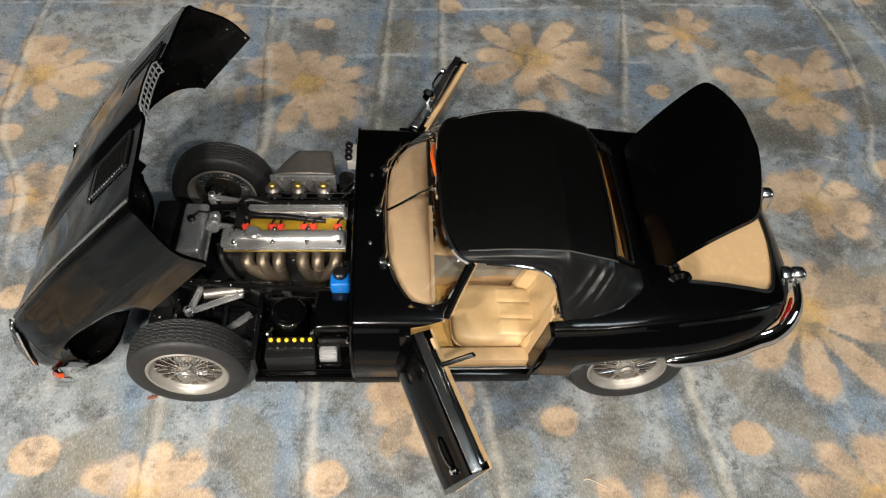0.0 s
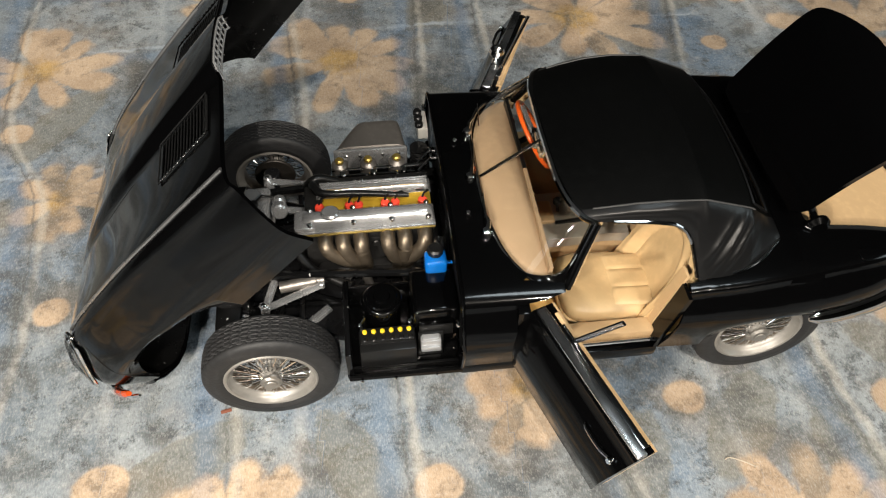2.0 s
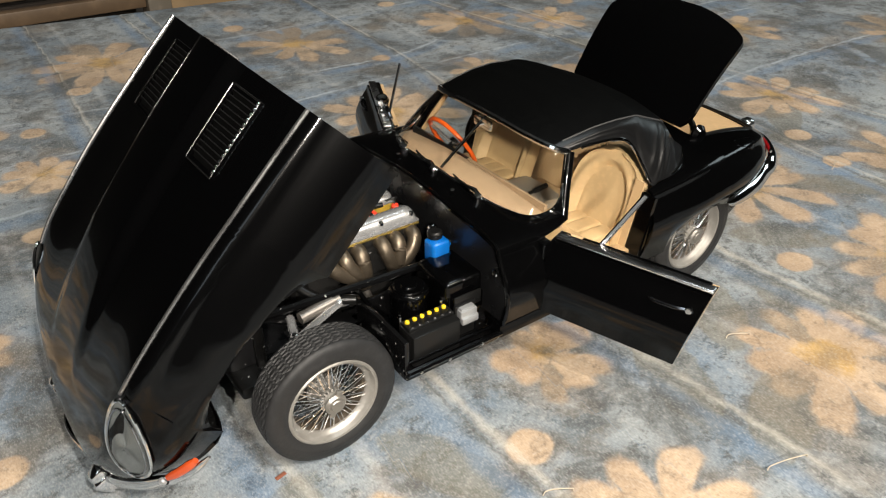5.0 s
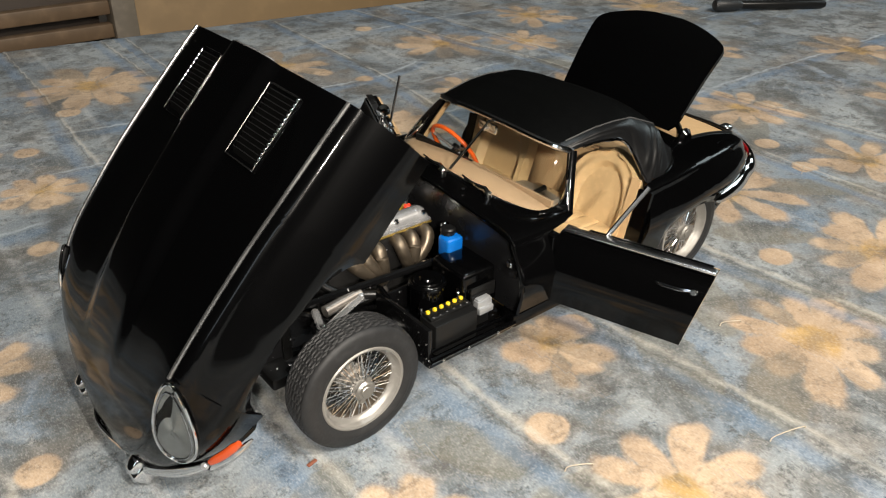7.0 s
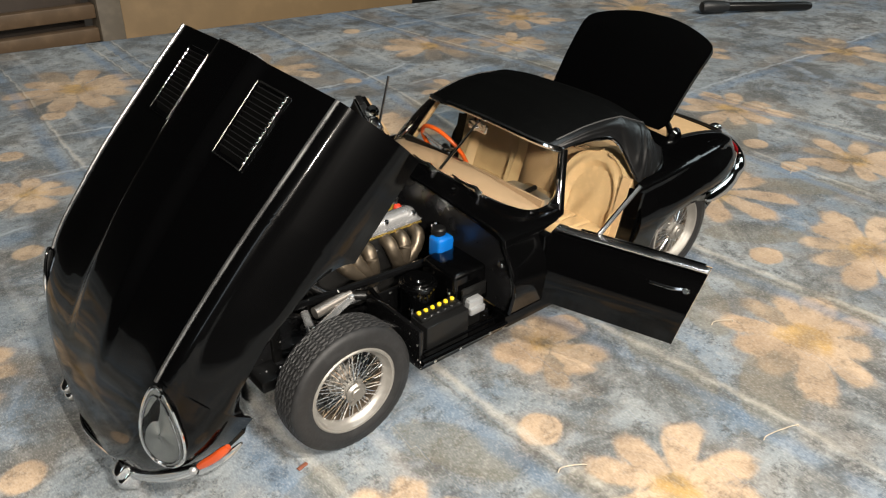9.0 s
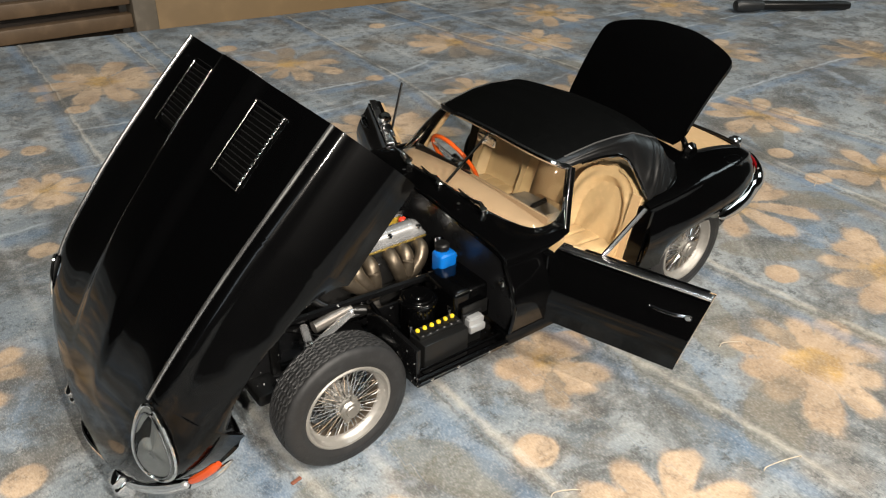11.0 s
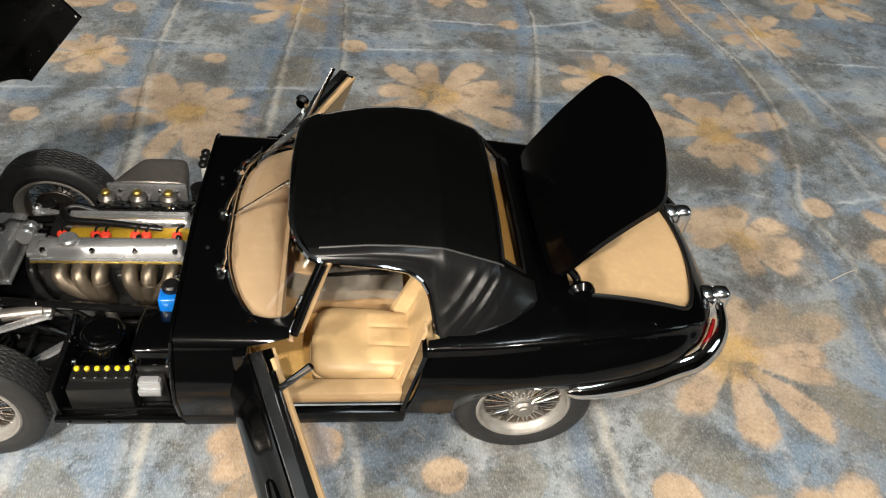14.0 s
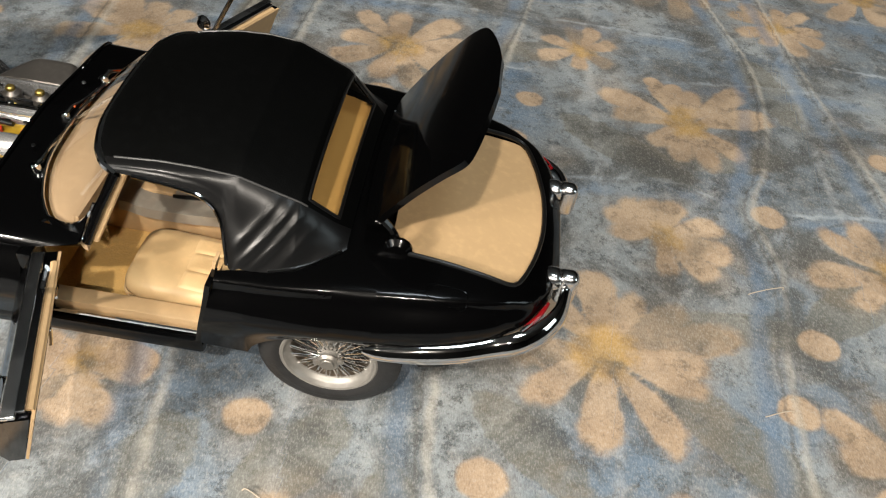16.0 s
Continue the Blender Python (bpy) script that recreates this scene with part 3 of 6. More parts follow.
# the body's cross-section along its length: widths (w) and heights (z) at the bottom, flank, shoulder and mid-top, and the ridge
FRONT = dict(
    x=[-50, -46, -40, -30, -20, 0, 20, 50, 82],
    wb=[13, 22, 29.5, 37.5, 41, 43.6, 44.6, 45, 45],
    wm=[15, 25, 33, 40.8, 43.6, 45.4, 46, 46.2, 46.2],
    zm=[20.5, 21, 23, 26, 28, 30, 30, 30, 30],
    ws=[12, 20.5, 27, 33, 35.6, 37.2, 38, 38.4, 38.2],
    zs=[23.5, 27, 31.5, 37, 40.3, 42.8, 43.6, 43.4, 42.2],
    zq=[24.3, 28.3, 32.6, 37.4, 40.2, 43.2, 44.7, 45.2, 45.4],
    zc=[24.6, 28.6, 32.8, 37.4, 40.4, 43.8, 45.6, 46.6, 47.0])
REAR = dict(
    x=[104, 120, 135, 150, 165, 176.5, 183.5, 187.2, 189.4],
    wb=[44.4, 44.8, 44.4, 42.6, 39.2, 33.6, 27, 20.5, 13],
    wm=[46.2, 46.6, 46.3, 44.8, 41.6, 36.6, 30.6, 24, 15.5],
    zm=[31, 32, 33, 33, 33, 32.5, 32, 31.5, 31],
    ws=[40.5, 40.5, 39.5, 37.5, 35, 31.5, 27, 20.5, 13],
    zs=[42, 42.6, 43.2, 43, 42, 39.8, 37, 34.8, 33],
    zq=[44.5, 45, 45.3, 45, 43.8, 41.4, 38.2, 35.5, 33.4],
    zc=[45.5, 46, 46.3, 46, 44.6, 42, 38.6, 35.8, 33.6])


def section_of(table):
    f = {k: curve_of(table["x"], v) for k, v in table.items() if k != "x"}

    cache = {}

    def section(x, bottom, n=40):
        key = (round(x, 4), round(bottom, 4), n)
        if key not in cache:
            cache[key] = work(x, bottom, n)
        return cache[key].copy()

    def work(x, bottom, n):
        """Points (y, z) of one half, from the lower edge over the flank and shoulder to the middle."""
        c = {k: float(g(x)) for k, g in f.items()}
        zm = max(c["zm"], bottom + 1.5)
        pts = [(c["wb"], bottom), (c["wm"], zm), ((c["wm"] * 0.42 + c["ws"] * 0.58), zm + 0.72 * (c["zs"] - zm)), (c["ws"], c["zs"]),
               (c["ws"] * 0.52, c["zq"]), (0, c["zc"])]
        if bottom > c["zm"]:
            k = (bottom - c["zm"]) / max(0.1, c["zs"] - c["zm"])
            pts[0] = (c["wm"] * (1 - 0.35 * k * k) + c["ws"] * 0.35 * k * k, bottom)
            pts[1] = (0.5 * (pts[0][0] + pts[2][0]) + 0.25, 0.5 * (bottom + pts[2][1]))
        p = np.array(pts + [(-pts[4][0], pts[4][1])])
        out = spline(p, n * 6 + 1)
        out = out[:n * 5 + 1]
        # even spacing along the curve
        s = np.r_[0, np.cumsum(np.hypot(*np.diff(out, axis=0).T))]
        u = np.linspace(0, s[-1], n)
        return np.stack([np.interp(u, s, out[:, 0]), np.interp(u, s, out[:, 1])], 1)
    return section


front_section, rear_section = section_of(FRONT), section_of(REAR)
WHEEL_R, WHEEL_Y, WHEELBASE = 18.2, 37.2, 135.4


def front_bottom(x):
    base = float(curve_of([-50, -46, -38, -24, 24, 50], [17.5, 16.2, 15.5, 16.5, 20.5, 21.5])(x))
    if abs(x - 2) < 21.4:
        return max(base, 18.6 + 10.2 * math.sqrt(1 - ((x - 2) / 21.4) ** 2))
    return base


def rear_bottom(x):
    base = float(curve_of([104, 120, 150, 165, 178, 189.4], [19.5, 19.5, 21.5, 23, 25, 27.5])(x))
    d = x - WHEELBASE
    if abs(d) < 19.2:
        return max(base, 18.6 + 9.6 * math.sqrt(1 - (d / 19.2) ** 2))
    return base


def spread(x0, x1, n, joints=()):
    """Stations along the car, closer together where the wheel arches begin and end."""
    xs = list(np.linspace(x0, x1, n))
    for j in joints:
        xs += [j + k for k in (-1.6, -0.8, -0.35, -0.1, 0.1, 0.35, 0.8, 1.6)]
    return sorted(x for x in xs if x0 <= x <= x1)


def full(rows):
    """Both halves of a row of cross-sections as one grid, from one lower edge to the other."""
    return [[(x, -y, z) for y, z in half] + [(x, y, z) for y, z in half[-2::-1]] for x, half in rows]


LINER = material("satin_black_liner", (0.003, 0.003, 0.003), 0.3, spec=0.22, specks=0.05, rough_var=0.1)

def smooth(k):
    return k * k * (3 - 2 * k)


# -- bonnet, tipped forward on its front hinges --
BONNET_OPEN = turned_about(-31.1, 0, 10.9, 0, -46, 0)
rows = []
for x in spread(-50, 50, 64, (-19.3, 23.3)):
    half = front_section(x, front_bottom(x), 44)
    lift = 2.0 * np.clip((x + 34) / 34, 0, 1) * smooth(np.clip((11.8 - np.abs(half[:, 0])) / 3.4, 0, 1))
    half[:, 1] += lift * (half[:, 1] > 26)
    rows.append((x, half))
FRAME_EDGE = material("bright_edge", (0.06, 0.06, 0.06), 0.25, metal=0.9)
LIP = material("worn_edge", (0.008, 0.008, 0.008), 0.4, spec=0.3)
SLAT = material("satin_black_slat", (0.0015, 0.0015, 0.0015), 0.5, spec=0.12)
LX0, LX1, LY0, LY1 = 26.5, 45.5, 12.6, 24.6
skin, faces = sheet(full(rows), 1.0)


def at_louvre(f):
    cx, cy, cz = (sum(skin[k][a] for k in f) / len(f) for a in range(3))
    return LX0 + 0.3 < cx < LX1 - 0.3 and LY0 + 0.3 < abs(cy) < LY1 - 0.3 and cz > 36


half_count = (len(rows) - 1) * (2 * 44 - 2)
kept_faces = [(k, f) for k, f in enumerate(faces) if not at_louvre(f)]
bonnet = part("bonnet", (skin, [f for k, f in kept_faces]), PAINT, car, "glossy black bonnet tipped forward", BONNET_OPEN, sharp=50)
bonnet.data.materials.append(LINER)
for poly, (k, f) in zip(bonnet.data.polygons, kept_faces):
    poly.material_index = 1 if half_count <= k < 2 * half_count else 0


def bonnet_z(x, y):
    half = front_section(x, front_bottom(x), 60)
    top = half[half[:, 1] > 24]
    order = np.argsort(top[:, 0])
    lift = 2.0 * np.clip((x + 34) / 34, 0, 1) * smooth(np.clip((11.8 - abs(y)) / 3.4, 0, 1))
    return float(np.interp(abs(y), top[order, 0], top[order, 1])) + lift


fws = curve_of(FRONT["x"], FRONT["ws"])
for side in (-1, 1):
    bead = [(x, side * (float(fws(x)) - 0.6), bonnet_z(x, float(fws(x)) - 0.6) + 0.12) for x in np.linspace(-20, 50, 40)]
    part("seam_bead", tube(bead, 0.5, 8), BEAD, bonnet, "chrome seam bead")
    # louvre panel
    lx0, lx1, ly0, ly1 = LX0, LX1, LY0, LY1
    frame_path = [(x, side * y, bonnet_z(x, y) + 0.45) for x, y in
                  [(lx0, ly0), (lx1, ly0), (lx1, ly1), (lx0, ly1), (lx0, ly0)]]
    for (xa, ya), (xb, yb) in (((lx0, ly0 - 0.2), (lx1, ly0 + 1.3)), ((lx0, ly1 - 1.3), (lx1, ly1 + 0.2)), ((lx0 - 0.2, ly0), (lx0 + 1.0, ly1)), ((lx1 - 1.0, ly0), (lx1 + 0.2, ly1))):
        strip = [[(x, side * y, bonnet_z(x, y) + 0.06) for y in np.linspace(ya, yb, 7)] for x in np.linspace(xa, xb, 9)]
        part("louvre_border", sheet(strip if side > 0 else [r[::-1] for r in strip], 0.5), PAINT, bonnet)
    part("louvre_frame", joined([tube([a, b], 0.2, 6) for a, b in zip(frame_path, frame_path[1:])]), FRAME_EDGE if side < 0 else PAINT, bonnet, "raised frame of the louvres")
    # sheet added on the near side only, blocking light through its louvres
    if side < 0:
        back = [[(x, side * y, bonnet_z(x, y) - 1.5) for y in np.linspace(ly0 - 0.4, ly1 + 0.4, 7)] for x in np.linspace(lx0 - 0.4, lx1 + 0.4, 9)]
        part("louvre_blackout", sheet(back, 0.3), LINER, bonnet, "black sheet added behind the near louvres to keep them dark")
    for k in range(14):
        x = lx0 + 1.2 + k * (lx1 - lx0 - 2.2) / 13
        ys = np.linspace(ly0 + 0.8, ly1 - 0.8, 5)
        g = [[(x - 0.7, side * y, bonnet_z(x, y) - 0.5) for y in ys], [(x + 0.5, side * y, bonnet_z(x, y) + 0.0) for y in ys],
             [(x + 1.2, side * y, bonnet_z(x, y) + 0.3) for y in ys]]
        slat = part("louvre", sheet(g if side > 0 else [r[::-1] for r in g], 0.2), SLAT, bonnet)
        part("slat_lip", tube(g[2], 0.13, 5), LIP, slat)
        part("slat_end", disc((x + 0.5, side * (ly1 - 0.15), bonnet_z(x, ly1) + 0.35), 0.42, 0.5, (0, side * 0.25, 1), 10, 0.2), CHROME if side < 0 else PAINT, slat)


# bright grille in the rear end of the bonnet's bulge
for k in range(10):
    y = -9.6 + 19.2 * k / 9
    part("grille_bar", tube([(48.7, y, bonnet_z(50, y) - 3.6), (50.2, y, bonnet_z(50, y) - 0.7)], 0.22, 6), SILVER, bonnet, "bright bar of the vent grille")
for drop in (3.6, 2.15, 0.7):
    part("grille_rail", tube([(50.6 - 0.52 * drop, y, bonnet_z(50, y) - drop) for y in np.linspace(-9.8, 9.8, 12)], 0.26, 6), SILVER, bonnet, "bright rail of the vent grille")


HEADLIGHT_GREY = material("headlight_inside", (0.13, 0.135, 0.135), 0.4, metal=0.25, var=0.25, scale=120, rough_var=0.1)


def nose_low(y):
    """Lower edge of the nose just before the front wheels."""
    return float(np.interp(abs(y), [0, 15, 22, 28, 33, 37, 40, 41.6], [8.2, 8.2, 8.2, 8.5, 10.2, 13.2, 17.0, 19.5]))


for side in (-1, 1):
    # teardrop headlight under a glass cover
    foot, top = Vector((-36.6, side * 36.2, 25.6)), Vector((-20.3, side * 35.6, 40.2))
    along = (top - foot).normalized()
    out = Vector((-0.54, side * 0.62, 0.55))
    out = (out - along * out.dot(along)).normalized()
    across = along.cross(out)
    length = (top - foot).length

    def tear(scale, lift):
        pts = []
        for w in np.linspace(0, 2 * math.pi, 40, endpoint=False):
            t = 0.5 - 0.5 * math.cos(w)
            wide = 5.6 * math.sin(w) * (1 - 0.42 * t) * (1.12 - 0.12 * t)
            c = foot + along * length * 0.46
            p = foot + along * (t * length) + across * wide
            pts.append(c + (p - c) * scale + out * (lift + 1.6 * math.sin(math.pi * min(1, t * 0.9 + 0.05)) * 0.5))
        return pts
    ring = tear(1.0, 0.9)
    part("headlight_ring", tube(ring + ring[:2], 0.42, 8, caps=False), CHROME, bonnet, "chrome headlight surround")
    inner = tear(0.86, 1.6)
    part("headlight_inner_ring", tube(inner + inner[:2], 0.22, 6, caps=False), DARK_CHROME, bonnet)
    cover = [[tuple(p) for p in tear(s, 1.1 + 1.5 * (1 - s * s))] for s in (0.02, 0.3, 0.55, 0.8, 1.0)]
    part("headlight_cover", sheet(cover, 0, wrap=True), HEADLIGHT_GLASS, bonnet, "clear glass headlight cover").visible_shadow = False
    bowl = [[tuple(p) for p in tear(s, 0.8 + 0.9 * (1 - s * s))] for s in (0.02, 0.35, 0.7, 1.0)]
    part("headlight_bowl", sheet(bowl, 0, wrap=True), HEADLIGHT_GREY, bonnet, "dark bright headlight bowl")
    # quarter bumper with its overrider, lamps below it
    path = spline([(-50.6, side * 16.5, 20.2), (-49.4, side * 20, 20.0), (-45.2, side * 27.4, 19.8), (-40.6, side * 33.4, 19.8), (-36.0, side * 38.0, 20.0)], 20)
    r = np.interp(np.linspace(0, 1, 20), [0, 0.1, 0.8, 1], [1.6, 2.1, 2.0, 1.5])
    part("front_bumper", tube(path, r, 12, flat=0.75), CHROME, bonnet, "chrome front quarter bumper")
    part("bumper_tail", tube(spline([(-36.4, side * 37.8, 18.4), (-30, side * 42.4, 18.6), (-24, side * 45.0, 19.4)], 12), np.interp(np.linspace(0, 1, 12), [0, .8, 1], [1.2, 1.0, 0.4]), 10, flat=0.7), CHROME, bonnet, "chrome base below the indicator")
    olo, ohi = sorted((side * 17.2, side * 22.0))
    part("overrider", joined([box(-53.2, -48.2, olo, ohi, 16.6, 22.6, 1.3, 3), box(-51.6, -47.0, olo + 0.5, ohi - 0.5, 20.6, 24.6, 1.2, 3)]), CHROME, bonnet, "chrome front overrider")
    lamp_path = spline([(-34.4, side * 39.4, 20.8), (-30, side * 42.2, 21.0), (-26.0, side * 44.2, 21.4)], 10)
    part("indicator", tube(lamp_path, np.interp(np.linspace(0, 1, 10), [0, .2, .8, 1], [1.0, 1.35, 1.3, 0.8]), 10, flat=0.8), ORANGE, bonnet, "orange indicator lens")
    part("side_light", disc((-35.8, side * 38.2, 20.7), 1.0, 1.2, (-0.5, side * 0.7, 0.5), 18, 0.5), GREY, bonnet, "clear side light")
    # the wing's inner panel closes the nose behind the headlight, hollowed towards the wheel
    g = []
    for j in np.linspace(0, 1, 10):
        row = []
        for k in np.linspace(0, 1, 11):
            y = 15 + 23.6 * k
            low = nose_low(y)
            row.append((-23.6 - 4.0 * math.sin(math.pi * k) * math.sin(math.pi * min(1, j * 1.1)) - 1.2 * k, side * y, low + (31.0 - low) * j))
        g.append(row)
    splash = part("splash_panel", sheet(g if side > 0 else [r[::-1] for r in g], 0.6), LINER, bonnet, "black splash panel inside the wing")
    part("panel_rim", tube([(-23.6 - 1.2 * k, side * (15 + 23.6 * k), nose_low(15 + 23.6 * k)) for k in np.linspace(0, 1, 16)], 0.55, 8), PAINT, splash)
mouth = spline([(-50.4, -13, 20), (-51, -6, 23), (-51.2, 0, 24), (-51, 6, 23), (-50.4, 13, 20), (-50.8, 6, 17), (-51, 0, 16.4), (-50.8, -6, 17)], 40, closed=True)
part("mouth_rim", tube(list(mouth) + list(mouth[:2]), 0.6, 8, caps=False), CHROME, bonnet, "chrome rim of the air intake")
part("mouth_bar", tube([(-51.4, -12, 20.2), (-52.2, 0, 20.2), (-51.4, 12, 20.2)], 0.55, 8), CHROME, bonnet, "chrome bar across the air intake")
# front valance closing the underside of the nose
val = []
for x in np.linspace(-49.5, -23.4, 18):
    w, zb = float(curve_of(FRONT["x"], FRONT["wb"])(x)), front_bottom(x)
    deep = np.clip((x + 49.5) / 28.5, 0, 1) ** 0.8
    val.append([(x, w * t, zb + (min(zb, nose_low(41.4 * t)) - zb) * deep) for t in np.linspace(-1, 1, 29)])
part("valance", sheet(val, 0.8), PAINT, bonnet, "glossy black rounded underside of the nose")

# -- scuttle in front of the windscreen --
SCREEN_FOOT = [(59.9, 0, 46.5), (60.1, 10, 46.2), (61.0, 19, 45.3), (64.0, 28, 43.9), (68.4, 34, 42.7), (72.6, 36.4, 41.9), (77.2, 36.7, 41.2)]
SCREEN_HEAD = [(76.2, 0, 60.8), (76.4, 9.5, 60.6), (76.9, 18, 60.0), (78.6, 24.5, 59.0), (81.0, 28.2, 57.9), (82.6, 29.2, 57.3), (84.2, 29.8, 56.6)]
screen_line = curve_of([p[1] for p in SCREEN_FOOT], [p[0] for p in SCREEN_FOOT])


def screen_x(y):
    return float(screen_line(min(abs(y), 36.7))) - 0.3


cols = 46
base_half = front_section(56, 20.5, cols)
rows = []
for t in np.linspace(0, 1, 22):
    row = []
    for j in range(cols):
        y, z = base_half[j]
        over = np.clip((z - 41.0) / 1.6, 0, 1)
        x1 = (1 - over) * 64.4 + over * screen_x(min(abs(y), 36.7)) if y > 36.4 or z > 42 else 64.4
        x = 50.3 + t * (x1 - 50.3)
        half = front_section(x, 20.5, cols)
        row.append((x, *half[j]))
    rows.append(row)
grid = [[(x, -y, z) for x, y, z in row] + [(x, y, z) for x, y, z in row[-2::-1]] for row in rows]
part("scuttle", sheet(grid, 1.0), PAINT, car, "glossy black scuttle panel", sharp=50)
edge = front_section(50.8, 20.5, 40)
wall_outline = [(-y, z) for y, z in edge] + [(y, z) for y, z in edge[-2::-1]]
v = [(51.2, y * 0.985, z - 0.6) for y, z in wall_outline] + [(52.4, y * 0.985, z - 0.6) for y, z in wall_outline]
k = len(wall_outline)
part("bulkhead", (v, [tuple(range(k)), tuple(reversed(range(k, 2 * k)))] + [(i, (i + 1) % k, k + (i + 1) % k, k + i) for i in range(k)]), CHASSIS, car, "black engine bulkhead")
lip = [(50.6, -y, z + 0.1) for y, z in edge] + [(50.6, y, z + 0.1) for y, z in edge[-2::-1]]
part("bulkhead_lip", tube(lip, 0.55, 8), PAINT, car)
for side in (-1, 1):
    part("lip_catch", disc((49.8, side * 41.6, 36), 1.1, 0.9, (-1, 0, 0), 12), CHROME, car, "small chrome bonnet catch")
    part("scuttle_screw", disc((55.5, side * 14, 46.5), 0.7, 0.5, (0, 0, 1), 10), CHROME, car)

# -- tail --
def boot_edge(x):
    """Half width of the boot opening: straight sides and a rear edge that bows outwards."""
    front = 3.6 * (1 - math.sqrt(max(0, 1 - (max(0, 151 - x) / 5.5) ** 2)))
    side_w = 27.2 + 0.06 * (x - 150)
    rear_w = 29.5 * math.sqrt(max(1e-6, (184.2 - x) / 7.0))
    return (side_w ** -14 + rear_w ** -14) ** (-1 / 14) - front


def cut_half(x, y_end, n=34):
    half = rear_section(x, rear_bottom(x), 80)
    keep = half[half[:, 0] >= y_end]
    if len(keep) < len(half):
        nxt = half[len(keep)]
        f = (keep[-1, 0] - y_end) / max(1e-6, keep[-1, 0] - nxt[0])
        keep = np.vstack([keep, keep[-1] + f * (nxt - keep[-1])])
    s = np.r_[0, np.cumsum(np.hypot(*np.diff(keep, axis=0).T))]
    u = np.linspace(0, s[-1], n)
    return np.stack([np.interp(u, s, keep[:, 0]), np.interp(u, s, keep[:, 1])], 1)


hood_edge = curve_of([104, 112, 121.5, 129, 135.8], [40.2, 39.6, 38.4, 35.5, 30.0])
pieces = []
for side in (-1, 1):
    ga = [[(x, side * y, z) for y, z in cut_half(x, float(hood_edge(x)))] for x in spread(104.5, 135.8, 30, (WHEELBASE - 19.1,))]
    gb = [[(x, side * y, z) for y, z in cut_half(x, boot_edge(x))] for x in list(np.linspace(145.6, 150, 10)) + spread(150.5, 175, 26, (WHEELBASE + 19.1,)) + list(np.linspace(175.5, 184.15, 26))]
    gc = [[(x, side * y, z) for y, z in cut_half(x, 0)] for x in spread(135.8, 145.6, 14)]
    gd = [[(x, side * y, z) for y, z in cut_half(x, 0)] for x in np.linspace(184.15, 189.4, 16)]
    ga = [[(x + max(0.0, (z - 20) / 22 * 4.6 * (114 - x) / 9.5), y, z) if x < 114 else (x, y, z) for x, y, z in r] for r in ga]
    for g in (ga, gb, gc, gd):
        pieces.append(sheet(g if side < 0 else [r[::-1] for r in g], 0.9))
tail_end = [[(189.4 + 0.8 * (1 - s) ** 0.5, y * s, 30.5 + (z - 30.5) * s) for y, z in (list(map(tuple, cut_half(189.4, 0))) + [(-y, z) for y, z in cut_half(189.4, 0)[-2::-1]])] for s in (1, 0.8, 0.5, 0.2, 0.02)]
pieces.append(sheet(tail_end, 0.0))
part("tail_body", joined(pieces), PAINT, car, "glossy black rear body with curved haunches", sharp=50)
lip = [(x, -boot_edge(x), cut_half(x, boot_edge(x))[-1, 1]) for x in list(np.linspace(146, 178, 30)) + list(np.linspace(178.2, 184.15, 26))]
lip = lip + [(x, -y, z) for x, y, z in lip[::-1]]
part("boot_seal", tube(lip, 0.6, 8), BLACK, car, "black rubber boot seal")
floor_line = [(x, boot_edge(x) - 0.3) for x in list(np.linspace(146.2, 178, 20)) + list(np.linspace(178.5, 184.1, 16))]
boot_floor = slab([(x, -y) for x, y in floor_line] + [(x, y) for x, y in floor_line[::-1]], -0.8, 0, 0)
tilt = curve_of([146, 166, 184], [43.4, 42.2, 38.6])
boot_floor = [(x, y, z + float(tilt(x)) - 1.0) for x, y, z in boot_floor[0]], boot_floor[1]
part("boot_floor", boot_floor, TAN, car, "flat tan boot floor panel")

# -- boot lid, raised on its front hinges --
LID_OPEN = at_mm(-4.0, 0, 4.2) @ turned_about(144.5, 0, 44.3, 0, -60, 0)
g = []
for x in list(np.linspace(144.5, 172, 16)) + list(np.linspace(172.6, 183.9, 32)):
    w = max(2.0, boot_edge(max(x, 151)) - 0.2) - 2.6 * max(0, (150 - x) / 5.5) ** 2
    half = [(y, float(np.interp(y, *rear_section(x, rear_bottom(x), 80)[::-1].T))) for y in np.linspace(0, w, 25)]
    g.append([(x, -y, z + 0.3) for y, z in half[::-1]] + [(x, y, z + 0.3) for y, z in half[1:]])
lid_shape = sheet(g, 1.6)
lid = part("boot_lid", lid_shape, PAINT, car, "glossy black boot lid standing open", LID_OPEN, sharp=50)
part("lid_latch", box(171, 172.6, -3, 3, 38.6, 39.8, 0.3), BLACK, lid)
for side in (-1, 1):
    part("boot_hinge", joined([disc((148.2, side * 26.4 - 1.6, 44.4), 3.6, 3.2, (0, 1, 0), 24, 1.2), tube(spline([(148, side * 25, 44), (146.6, side * 24.8, 48), (143.4, side * 24.4, 51.6)], 8), 1.1, 8)]), PAINT, car, "black curved boot hinge")

